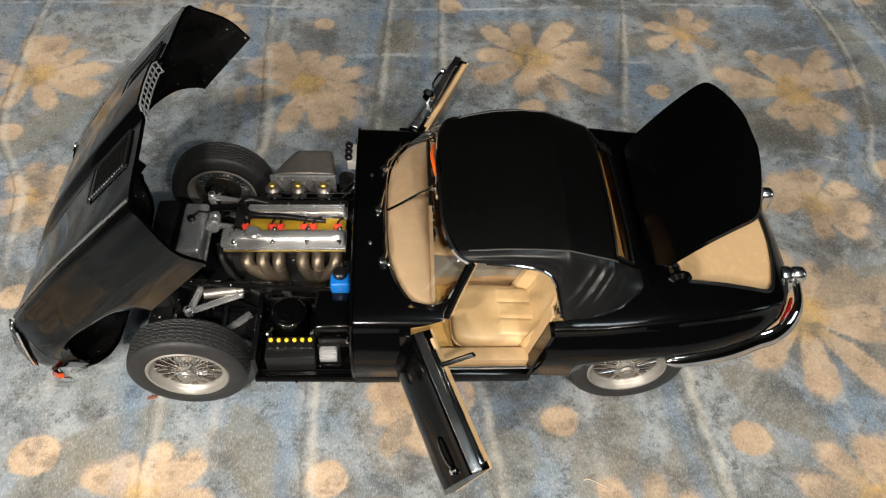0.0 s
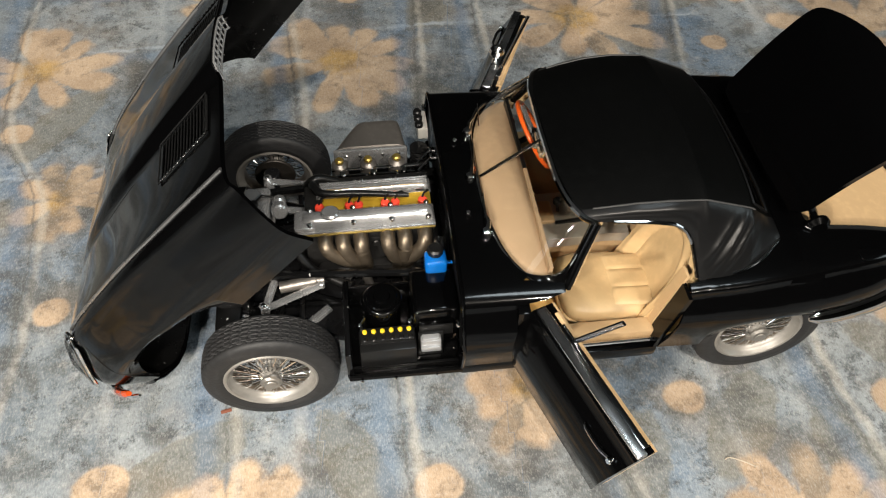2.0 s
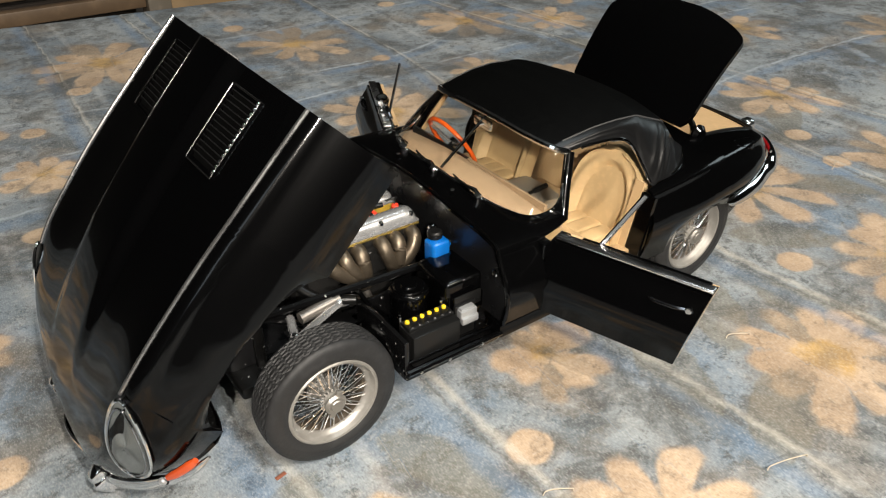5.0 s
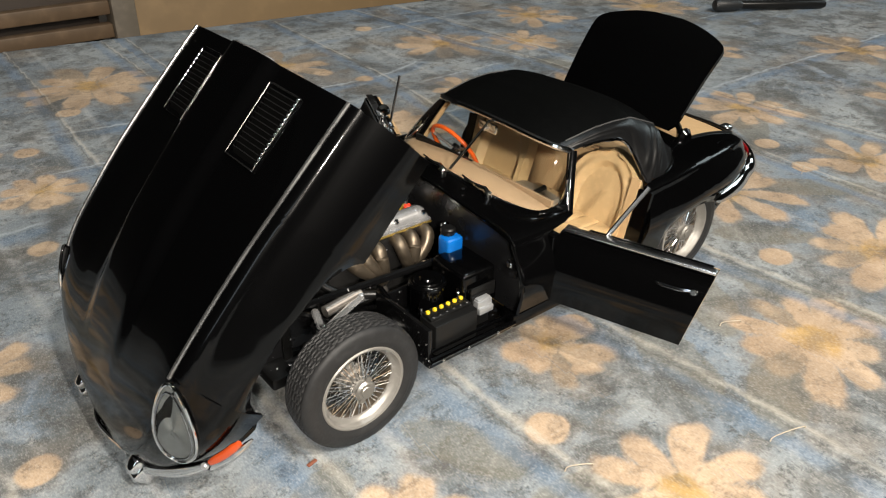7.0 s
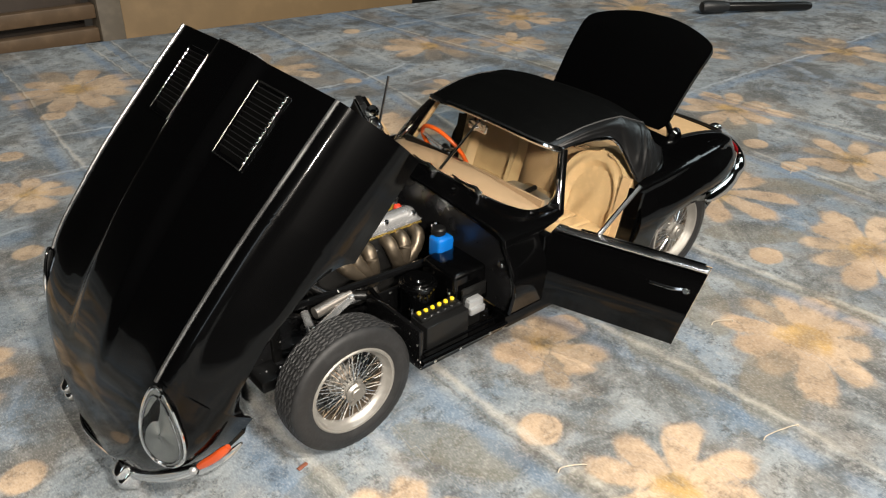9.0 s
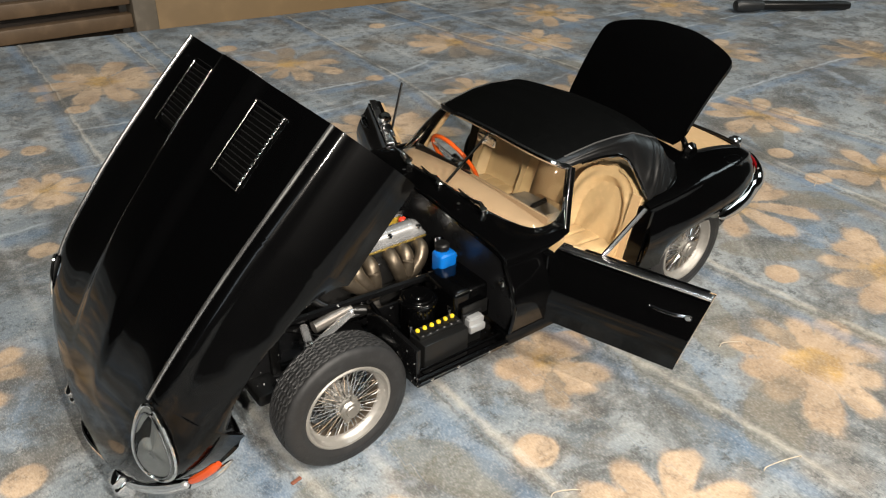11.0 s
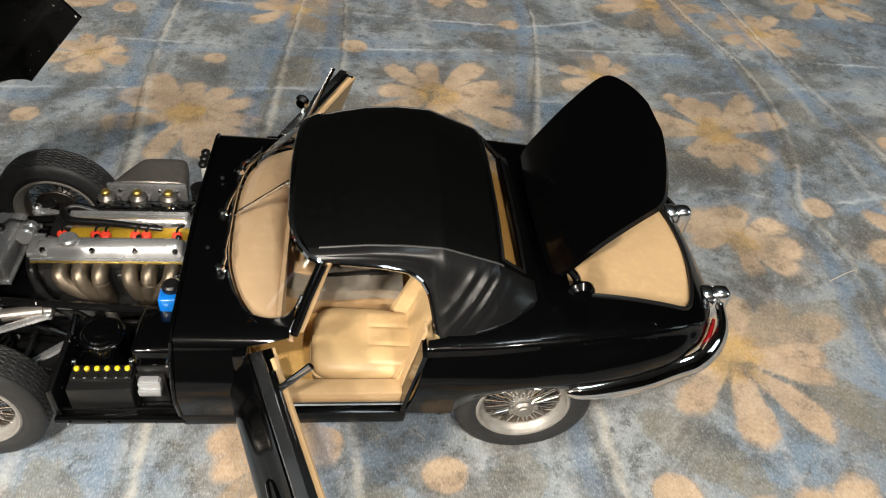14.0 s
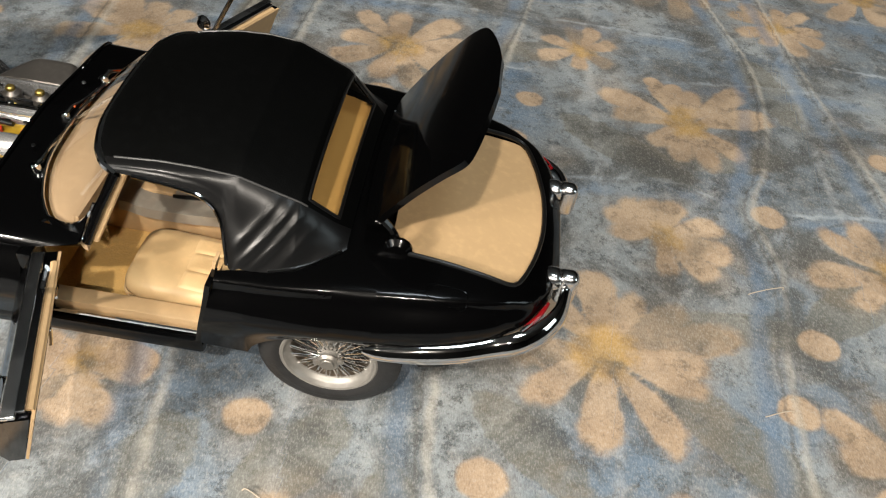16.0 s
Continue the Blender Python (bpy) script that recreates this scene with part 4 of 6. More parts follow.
# -- chrome and lamps at the tail --
WAIST = material("satin_chrome", (0.72, 0.73, 0.74), 0.24, metal=1.0, rough_var=0.08)
BUMPER_CHROME = material("bumper_chrome", (0.66, 0.65, 0.64), 0.06, metal=1.0, rough_var=0.03)
for side in (-1, 1):
    path = spline([(144.0, side * 45.8, 28.8), (150, side * 45.4, 28.6), (158, side * 44.0, 28.6), (166, side * 42.0, 28.6), (174, side * 39.0, 28.8), (180, side * 37.2, 29.8), (185.8, side * 33.0, 30.6), (190.0, side * 27.0, 31.4), (191.8, side * 19, 31.8)], 40)
    r = np.interp(np.linspace(0, 1, 40), [0, 0.05, 0.25, 0.75, 1], [0.6, 1.5, 2.2, 2.6, 2.4])
    part("rear_bumper", tube(path, r * 1.12, 14, flat=0.5, up=(-0.3, -side * 0.5, 0.8)), BUMPER_CHROME, car, "chrome wrap-around rear bumper")
    lo, hi = sorted((side * 14.6, side * 20.0))
    part("rear_overrider", joined([box(184.4, 190.4, lo - 0.3, hi + 0.3, 31, 36.6, 2.4, 5), box(188.4, 194.4, lo + 0.1, hi - 0.1, 26.0, 36.8, 2.3, 5)]), WAIST, car, "chrome rear overrider")
    lens = spline([(181.0, side * 34.8, 33.0), (184.2, side * 31.0, 33.6), (186.6, side * 26.6, 34.2)], 12)
    part("tail_light", tube(lens, np.interp(np.linspace(0, 1, 12), [0, .2, .8, 1], [0.6, 0.85, 0.85, 0.6]), 12, flat=0.75), RED_LENS, car, "red tail light lens")
    part("tail_light_rim", tube([(x - 0.6, y + side * 0.9, z + 0.2) for x, y, z in lens], 0.45, 6), CHROME, car)
for side in (-1, 1):
    under = [[(x, side * y, z) for x, y, z in ((152.4 + a, 39.4 - b, 26.5), (154.6 + a, 38.6 - b, 20.0), (157.6 + a, 37.0 - b, 13.8))] for a, b in ((0, 0), (4.6, 0.9), (9.0, 2.0))]
    under[-1] = [(x + k, y, z + k) for (x, y, z), k in zip(under[-1], (4.0, 3.4, 2.2))]
    part("rear_valance", sheet(under if side > 0 else [r[::-1] for r in under], 1.0), PAINT, car, "black valance piece under the rear bumper")
flap = [(161.4 + 4.9 * math.copysign(abs(math.cos(w)) ** 0.5, math.cos(w)), -36.2 + 2.0 * math.copysign(abs(math.sin(w)) ** 0.5, math.sin(w))) for w in np.linspace(0, 2 * math.pi, 28, endpoint=False)]
flap3 = [(x, y, float(np.interp(-y, *rear_section(x, rear_bottom(x), 80)[::-1].T)) + 0.1) for x, y in flap]
part("fuel_flap", tube(flap3 + flap3[:2], 0.09, 5, caps=False), PAINT, car, "outline of the fuel filler flap")

# -- windscreen --
def along_arc(points, t):
    s = np.linspace(0, 1, len(points))
    x, y, z = (float(curve_of(s, [p[k] for p in points])(abs(t))) for k in range(3))
    return np.array((x, math.copysign(y, t), z))


def base_pt(t):
    return along_arc(SCREEN_FOOT, t)


def head_pt(t):
    return along_arc(SCREEN_HEAD, t)


def on_screen(t, s):
    return base_pt(t) * (1 - s) + head_pt(t) * s + np.array((-1.2, 0, 0.8)) * math.sin(math.pi * s) * 0.6


ts = np.linspace(-1, 1, 33)
g = [[on_screen(t, s) for t in ts] for s in np.linspace(0, 1, 9)]
screen = part("windscreen", sheet(g, 0.0), GLASS, car, "curved clear windscreen")
screen.visible_shadow = False
part("screen_base_trim", tube([base_pt(t) + np.array((-0.2, 0, 0.1)) for t in ts], 0.55, 8), CHROME, screen, "chrome trim at the foot of the screen")
part("screen_head_rail", tube([head_pt(t) + np.array((0.2, 0, 0.2)) for t in ts], 0.95, 8), CHROME, screen, "chrome screen header rail")
for side in (-1, 1):
    part("pillar", tube([base_pt(side) + np.array((0.4, 0, -0.6)), 0.5 * (base_pt(side) + head_pt(side)) + np.array((0.2, 0, 0.3)), head_pt(side) + np.array((0.3, 0, 0.4))], 1.15, 10, flat=1.25), PAINT, screen, "black windscreen pillar")
    part("pillar_lining", tube([base_pt(side) + np.array((2.0, -side * 1.0, -0.6)), head_pt(side) + np.array((1.6, -side * 1.2, -0.2))], 0.9, 8), TAN, screen, "tan lining behind the pillar")
    # the rounded lower corner of the screen's frame
    leg = [on_screen(side * (0.62 + 0.38 * k / 6), 0) for k in range(7)] + [on_screen(side, 0.52 * k / 6) for k in range(1, 7)]
    bend = [leg[0] * (1 - w) ** 2 + leg[6] * 2 * w * (1 - w) + leg[-1] * w * w for w in np.linspace(0, 1, 13)]
    lift = np.array((-0.45, side * 0.2, 0.35))
    corner = [[p + lift for p in leg], [0.5 * (p + q) + lift for p, q in zip(leg, bend)], [q + lift for q in bend]]
    part("corner_plate", sheet(corner if side < 0 else [r[::-1] for r in corner], 0.5), PAINT, screen, "black rounded corner of the screen frame")
    part("corner_trim", tube([q + lift for q in bend], 0.4, 6), CHROME, screen, "chrome edge of the corner")
    part("pillar_trim", tube([base_pt(side) + np.array((-0.5, 0, 0.2)), head_pt(side) + np.array((-0.7, 0, 0.4))], 0.4, 6), CHROME, screen)
for px_, y0 in ((60.0, -20.8), (58.4, -1.5), (60.2, 17.2)):
    foot = np.array((px_ - 0.4, y0, 46.4 - 3.4 * abs(y0 / 36) ** 2.2))
    tip = np.array((screen_x(y0 + 11.5) + 0.3, y0 + 11.5, 46.0 - 0.0025 * (y0 + 11.5) ** 2 + 1.4))
    wiper = part("wiper", joined([tube([foot + np.array((0, 0, 1.2)), foot + np.array((0.6, 2.4, 1.9)), 0.5 * (foot + tip) + np.array((0, 0, 0.9)), tip], np.array((0.75, 0.6, 0.42, 0.35)), 8)]), CHROME, car, "thin chrome windscreen wiper")
    part("wiper_pivot", disc(foot - np.array((0, 0, 0.5)), 1.25, 2.4, (-0.2, 0, 1), 14, 0.4), CHROME, wiper)
    part("wiper_blade", tube([tip - np.array((0.6, 7.5, 0.2)), tip + np.array((0.3, 1.5, 0.3))], 0.3, 6, flat=0.6), DARK_CHROME, wiper)
part("mirror_rod", tube([(60.6, -1.5, 47.0), (77.6, -1.5, 60.2)], 0.48, 8), CHROME, car, "thin chrome mirror rod")
part("rear_view_mirror", joined([box(75.2, 76.8, -5.5, 2.5, 56.0, 59.0, 0.6), disc((74.0, -1.5, 57.3), 0.9, 2, (1, 0, 0), 10)]), CHROME, car, "small chrome rear-view mirror")

# -- soft top --
HOOD = dict(x=[76.4, 84, 92, 100, 105, 108, 109.4, 110.2, 110.9, 114, 118, 123.5, 129, 133.2, 136.6],
            ye=[29.8, 30.5, 31.2, 31.8, 32.3, 33.2, 34.5, 36.4, 38.2, 39.6, 39.4, 38.4, 35.6, 32.8, 29.5],
            ze=[57.2, 57.6, 57.8, 57.4, 56.0, 53.0, 50.0, 47.0, 43.8, 43.1, 42.9, 43, 43.4, 43.9, 44.6])
hc = {k: curve_of(HOOD["x"], v) for k, v in HOOD.items() if k != "x"}
# the fabric is stretched straight between the hood bows
BOWS = [(76.4, 27.0, 59.0, 61.6), (84, 27.8, 60.2, 63.3), (94, 28.4, 61.4, 64.9), (103, 28.8, 61.7, 65.4), (112, 28.8, 61.0, 64.8), (125.6, 28.0, 55.6, 59.4), (133.2, 25.4, 48.6, 50.8), (136.6, 23.6, 45.6, 46.8)]
for k, key_ in enumerate(("ys", "zs", "zc")):
    hc[key_] = (lambda col: lambda x: np.interp(x, [b[0] for b in BOWS], col))([b[k + 1] for b in BOWS])


def hood_half(x, n=30):
    c = {k: float(f(x)) for k, f in hc.items()}
    mid = (c["ye"] * 0.5 + c["ys"] * 0.5 + 0.9, c["ze"] * 0.48 + c["zs"] * 0.52)
    pts = np.array([(c["ye"], c["ze"]), mid, (c["ys"], c["zs"]), (c["ys"] * 0.55, c["zc"] - 0.18 * (c["zc"] - c["zs"])), (0, c["zc"]), (-c["ys"] * 0.55, c["zc"] - 0.18 * (c["zc"] - c["zs"]))])
    out = spline(pts, 5 * 12 + 1)[:49]
    return out


HOOD_FOLDS = ((66.5, 0.9, 1.0), (70.6, 1.5, 0.9), (74.2, 1.1, 0.8), (79.5, 0.6, 1.6))
WIN_X0, WIN_X1, WIN_J = 127.0, 133.6, 26
stations = sorted(set(np.round(list(np.linspace(76.4, 110, 25)) + list(np.linspace(112, 136.6, 42)) + [WIN_X0, WIN_X1, 112.0, 125.6, 107.2, 108.6, 109.0, 109.4, 109.8, 110.2, 110.6, 110.9, 111.4], 3)))
grid = []
for x in stations:
    half = hood_half(x)
    bow = np.clip((98 - x) / 21.6, 0, 1) ** 1.3
    row = []
    for j, (y, z) in enumerate(half):
        q = abs(y) / 30
        # straight folds pulled from the door's corner up to the rear bow
        fold = 0.0
        if x > 108 and j < 24:
            lay = x * 0.95 - z * 0.85
            fold = sum(high * math.exp(-abs(lay - at) / wide) for at, high, wide in HOOD_FOLDS) - 0.35
            fold *= math.sin(math.pi * j / 24) ** 0.7 * float(np.clip((x - 109.5) / 5, 0, 1) * np.clip((136 - x) / 6, 0, 1))
        row.append((x + 7.4 * bow * q ** 5, y + fold * 0.8, z + fold * 0.3))
    grid.append([(a, -b, c) for a, b, c in row] + [(a, b, c) for a, b, c in row[-2::-1]])
gv, gf = sheet(grid, 0.8)
n, m = len(grid), len(grid[0])
i0, i1 = stations.index(WIN_X0), stations.index(WIN_X1)


def in_window(f):
    ids = [k % (n * m) for k in f]
    ii, jj = [k // m for k in ids], [k % m for k in ids]
    return min(ii) >= i0 and max(ii) <= i1 and min(jj) >= WIN_J and max(jj) <= m - 1 - WIN_J


def in_quarter(f):
    jj = [k % (n * m) % m for k in f]
    return max(jj) <= 24 or min(jj) >= m - 25


kept = [f for f in gf if not in_window(f)]
top = part("soft_top", (gv, [f for f in kept if not in_quarter(f)]), CANVAS, car, "black fabric soft top, raised", sharp=60)
part("hood_quarter", (gv, [f for f in kept if in_quarter(f) and f[0] % (n * m) % m < 30]), CANVAS_FOLD, top, "folded black vinyl side of the hood", sharp=60)
part("hood_quarter", (gv, [f for f in kept if in_quarter(f) and f[0] % (n * m) % m >= 30]), CANVAS_FOLD, top, "folded black vinyl side of the hood", sharp=60)
pane = [grid[i][WIN_J:m - WIN_J] for i in range(i0, i1 + 1)]
part("rear_window", sheet([[(x - 0.3, y, z - 0.3) for x, y, z in r] for r in pane], 0), YELLOWED, top, "yellowed clear rear window").visible_shadow = False
border = pane[0] + [r[-1] for r in pane[1:]] + pane[-1][-2::-1] + [r[0] for r in pane[-2:0:-1]]
part("window_binding", tube(border + border[:2], 0.45, 6, caps=False), CANVAS_FOLD, top)
for side in (-1, 1):
    seam = []
    for x in np.linspace(80, 127, 40):
        y, z = hood_half(x)[24]
        bow = np.clip((98 - x) / 21.6, 0, 1) ** 1.3
        seam.append((x + 7.4 * bow * (y / 30) ** 5, side * (y + 0.05), z + 0.12))
    part("roof_seam", tube(seam, 0.24, 6), material("satin_piping", (0.05, 0.05, 0.05), 0.4, spec=0.5) if side < 0 else bpy.data.materials["satin_piping"], top)
    rim = []
    for x in sorted(list(np.linspace(84, 107, 24)) + list(np.linspace(107.4, 111.2, 20))):
        y, z = hood_half(x)[0]
        bow = np.clip((98 - x) / 21.6, 0, 1) ** 1.3
        rim.append((x + 7.4 * bow * (y / 30) ** 5, side * y, z))
    part("door_aperture_trim", tube(rim, 0.55, 8), DARK_CHROME, top, "bright trim round the door opening")
    base_trim = [(x, side * (float(hood_edge(x)) + 0.3), cut_half(x, float(hood_edge(x)))[-1, 1] + 0.2) for x in np.linspace(120.5, 135.6, 16)]
    part("hood_base_trim", tube(base_trim, 0.4, 6), CHROME, top, "chrome strip at the foot of the soft top")

# -- floor pan, sills and tub --
part("floor_pan", slab([(-14, -15), (24, -30), (50, -36), (104, -40), (118, -28), (152, -28), (184, -24), (184, 24), (152, 28), (118, 28), (104, 40), (50, 36), (24, 30), (-14, 15)], 11.5, 14.5, 0.6), CHASSIS, car, "black floor pan")
for side in (-1, 1):
    part("sill", joined([box(50, 105, min(side * 38, side * 44.4), max(side * 38, side * 44.4), 14.8, 19.6, 1.2), ]), PAINT, car, "black outer sill")
    part("sill_trim", box(66, 104, min(side * 36.4, side * 41.2), max(side * 36.4, side * 41.2), 15, 23.2, 0.6), TAN, car, "tan covered inner sill")
    part("tread_strip", tube([(67, side * 42.2, 20.6), (103.5, side * 42.2, 20.6)], 0.6, 8), CHROME, car, "chrome sill tread strip")
    part("door_pillar", sheet([[(x, side * w, z) for w in (38.6, 41, 44.4)] for x, z in ((104.4, 19.8), (105.6, 26), (107.4, 34), (108.8, 41))], 1.2), PAINT, car, "black door pillar")
    part("pillar_trim_panel", sheet([[(x - 0.7, side * w, z) for w in (35.8, 37.4, 39.2)] for x, z in ((104.2, 20.5), (105.6, 27), (107.4, 35), (109.6, 43.8))], 0.8), TAN, car)
    part("hinge_post", box(64.2, 67.6, min(side * 37.4, side * 43.6), max(side * 37.4, side * 43.6), 18, 40.6, 0.6), PAINT, car, "black hinge post behind the door's front edge")
    part("wheel_tub", box(114, 152, min(side * 29, side * 30.4), max(side * 29, side * 30.4), 13, 40, 0.5), CHASSIS, car)
part("carpet", box(56, 116, -38, 38, 14.6, 16.2, 0.3), CARPET, car, "tan carpet on the cockpit floor")
part("toe_board", sheet([[(53.5, -37, 40), (53.5, 37, 40)], [(54, -37, 26), (54, 37, 26)], [(62, -37, 16.5), (62, 37, 16.5)]], 0.5), CARPET, car)
part("tunnel", box(54, 112, -8.4, 8.4, 15, 25.0, 2.0, 3), TAN, car, "tan covered transmission tunnel")
g = []
for x in np.linspace(71, 105, 16):
    rise = 1.6 * math.exp(-((x - 72) / 4) ** 2) + 0.9 * math.exp(-((x - 98) / 6) ** 2)
    g.append([(x, y, 25.6 + rise + 0.7 * math.cos(y / 9 * 1.45) - (2.4 if abs(y) > 8.8 else 0)) for y in (-9.0, -8.6, -7, -4, 0, 4, 7, 8.6, 9.0)])
console = part("console", sheet(g, -0.8), material("console_metal", (0.40, 0.36, 0.30), 0.42, metal=0.45, var=0.08), car, "brushed metal centre console")
part("console_pad", box(74, 84, -3.6, 5.0, 26.4, 28.0, 0.7, 3), TAN, console, "tan leather pad")
part("handbrake", joined([tube([(84, -3.6, 27.0), (96, -5.0, 29.6)], 0.6, 8), tube([(96, -5.0, 29.6), (101, -5.6, 30.6)], 0.9, 8)]), BLACK, car, "black handbrake lever")
part("gear_lever", joined([tube([(86, 1, 25.5), (85, 1, 31)], 0.45, 8), disc((85, 1, 30.4), 1.3, 2.2, n=16, soft=0.8)]), BLACK, car)
part("rear_bulkhead", sheet([[(x, y, z) for y in np.linspace(-37, 37, 9)] for x, z in ((115.5, 16), (116.5, 28), (119, 40), (121, 42.5))], 0.8), TAN, car, "tan panel behind the seats")
part("parcel_shelf", sheet([[(x, y, z) for y in np.linspace(-1, 1, 9) * w] for x, z, w in ((119, 42.0, 36), (126, 42.4, 34), (135.6, 43.0, 29))], 0.8), TAN, car, "tan shelf below the rear window")

# -- dashboard --
g = []
for s in np.linspace(0, 1, 12):
    row = []
    for t in np.linspace(-1, 1, 31):
        b = base_pt(t * 0.97)
        x1 = 74.5 + 3.0 * abs(t) ** 2
        x = (b[0] + 0.8) * (1 - s) + max(x1, b[0] + 1.2) * s
        z = b[2] - 0.9 - 0.6 * s + 0.9 * math.sin(math.pi * s) - 2.0 * max(0, s - 0.85) / 0.15
        row.append((x, b[1] * 0.975, z))
    g.append(row)
part("dash_top", sheet(g, 1.2), DASH_TAN, car, "tan padded dashboard top")
part("dash_face", sheet([[(74.8 - 0.6 * k, y, 44.4 - 4.6 * k) for y in np.linspace(-33, 3, 9)] for k in range(3)], 1.0), DASH_TAN, car, "tan dashboard face")
part("instrument_panel", sheet([[(74.8 - 0.6 * k, y, 44.4 - 4.6 * k) for y in np.linspace(3.4, 33, 9)] for k in range(3)], 1.0), BLACK, car, "black instrument panel")
for y in (-6, 0, 6, 15, 26):
    part("gauge", disc((75.0, y, 40.5), 2.1, 0.8, (1, 0, 0.1), 16), DARK_CHROME, car)
# steering wheel on the far side
sw_c, sw_ax = Vector((80.5, 19.5, 41.5)), Vector((0.86, 0, 0.5)).normalized()
wheel_turn = Vector((0, 0, 1)).rotation_difference(sw_ax).to_matrix()
ring = [tuple(sw_c + wheel_turn @ Vector((10.6 * math.cos(w), 10.6 * math.sin(w), 0))) for w in np.linspace(0, 2 * math.pi, 40, endpoint=False)]
steering = part("steering_wheel", tube(ring + ring[:2], 0.75, 10, caps=False), RIM_WOOD, car, "orange-red steering wheel rim")
for a in (0.4, 2.0, 4.3):
    part("wheel_spoke", tube([tuple(sw_c), tuple(sw_c + wheel_turn @ Vector((10.3 * math.cos(a), 10.3 * math.sin(a), 0)))], 0.5, 6, flat=1.6), SILVER, steering)
part("steering_boss", disc(tuple(sw_c), 1.8, 1.4, tuple(sw_ax), 16), BLACK, steering)
part("steering_column", tube([tuple(sw_c), tuple(sw_c - sw_ax * 16)], 0.9, 8), BLACK, steering)


# -- seats --
def seat(side):
    cy = side * 23.8

    def ring(scale, z, long=12.6, wide=11.4, cx=93.2, power=0.42):
        out = []
        for w in np.linspace(0, 2 * math.pi, 48, endpoint=False):
            c, s = math.cos(w), math.sin(w)
            x = cx + long * scale * math.copysign(abs(c) ** power, c)
            y = cy + wide * scale * math.copysign(abs(s) ** power, s)
            out.append((x, y, z - 0.07 * (x - 82)))
        return out
    rings = [ring(0.93, 16.4), ring(1.0, 17.6), ring(1.01, 20.0), ring(0.975, 20.7), ring(1.0, 21.4), ring(0.985, 23.2), ring(0.93, 24.6), ring(0.83, 25.3), ring(0.6, 25.7), ring(0.3, 25.8), ring(0.001, 25.8)]
    base = part("seat", sheet(rings, 0, wrap=True), TAN_SEAT, car, "tan leather bucket seat")
    part("seat_piping", tube(ring(1.0, 20.7) + ring(1.0, 20.7)[:2], 0.4, 6, caps=False), TAN_SEAT, base)
    pad = []
    for x in np.linspace(94.5, 106.5, 13):
        e = math.sqrt(max(0.0, 1 - max(0, (97.5 - x) / 3.0) ** 2))
        pad.append([(x, cy + 9.0 * t, 25.2 - 0.07 * (x - 82) + 1.1 * e * math.sqrt(max(0.0, 1 - abs(t) ** 6)) - 0.55 * e * sum(math.exp(-((9 * t - q) / 0.55) ** 2) for q in (-3.1, 3.1)) * 0.65) for t in np.linspace(-1, 1, 41)])
    part("seat_pad", sheet(pad, 0.6), TAN_SEAT, base)
    back_rows, rear_rows = [], []
    for s in np.linspace(0, 1, 29):
        z = 19 + 28.0 * s
        w = 12.8 * math.sqrt(max(0.0, 1 - max(0, (s - 0.5) / 0.505) ** 2.8)) + 0.15
        row, row2 = [], []
        for t in np.linspace(-1, 1, 41):
            wing = 4.6 * abs(t) ** 2.2 * (1 - 0.6 * s)
            reach = math.hypot(t * w / 12.8, max(0, (s - 0.42) / 0.58))
            roll = 1.5 * math.exp(-((reach - 0.84) / 0.11) ** 2) - 0.5 * math.exp(-((reach - 0.66) / 0.035) ** 2) + 0.8 * math.exp(-(reach / 0.45) ** 4)
            row.append((105.4 + 8.6 * s - wing - roll, cy + w * t, z))
            row2.append((109.4 + 8.0 * s - wing * 0.5, cy + w * t * 1.02, z))
        back_rows.append(row)
        rear_rows.append(row2)
    shell = [a + b[::-1] for a, b in zip(back_rows, rear_rows)]
    part("backrest", joined([sheet(shell, 0, wrap=True), sheet([back_rows[-1], rear_rows[-1]], 0)]), TAN_SEAT, base, "curved bucket backrest")
    return base


seat(-1)
seat(1)


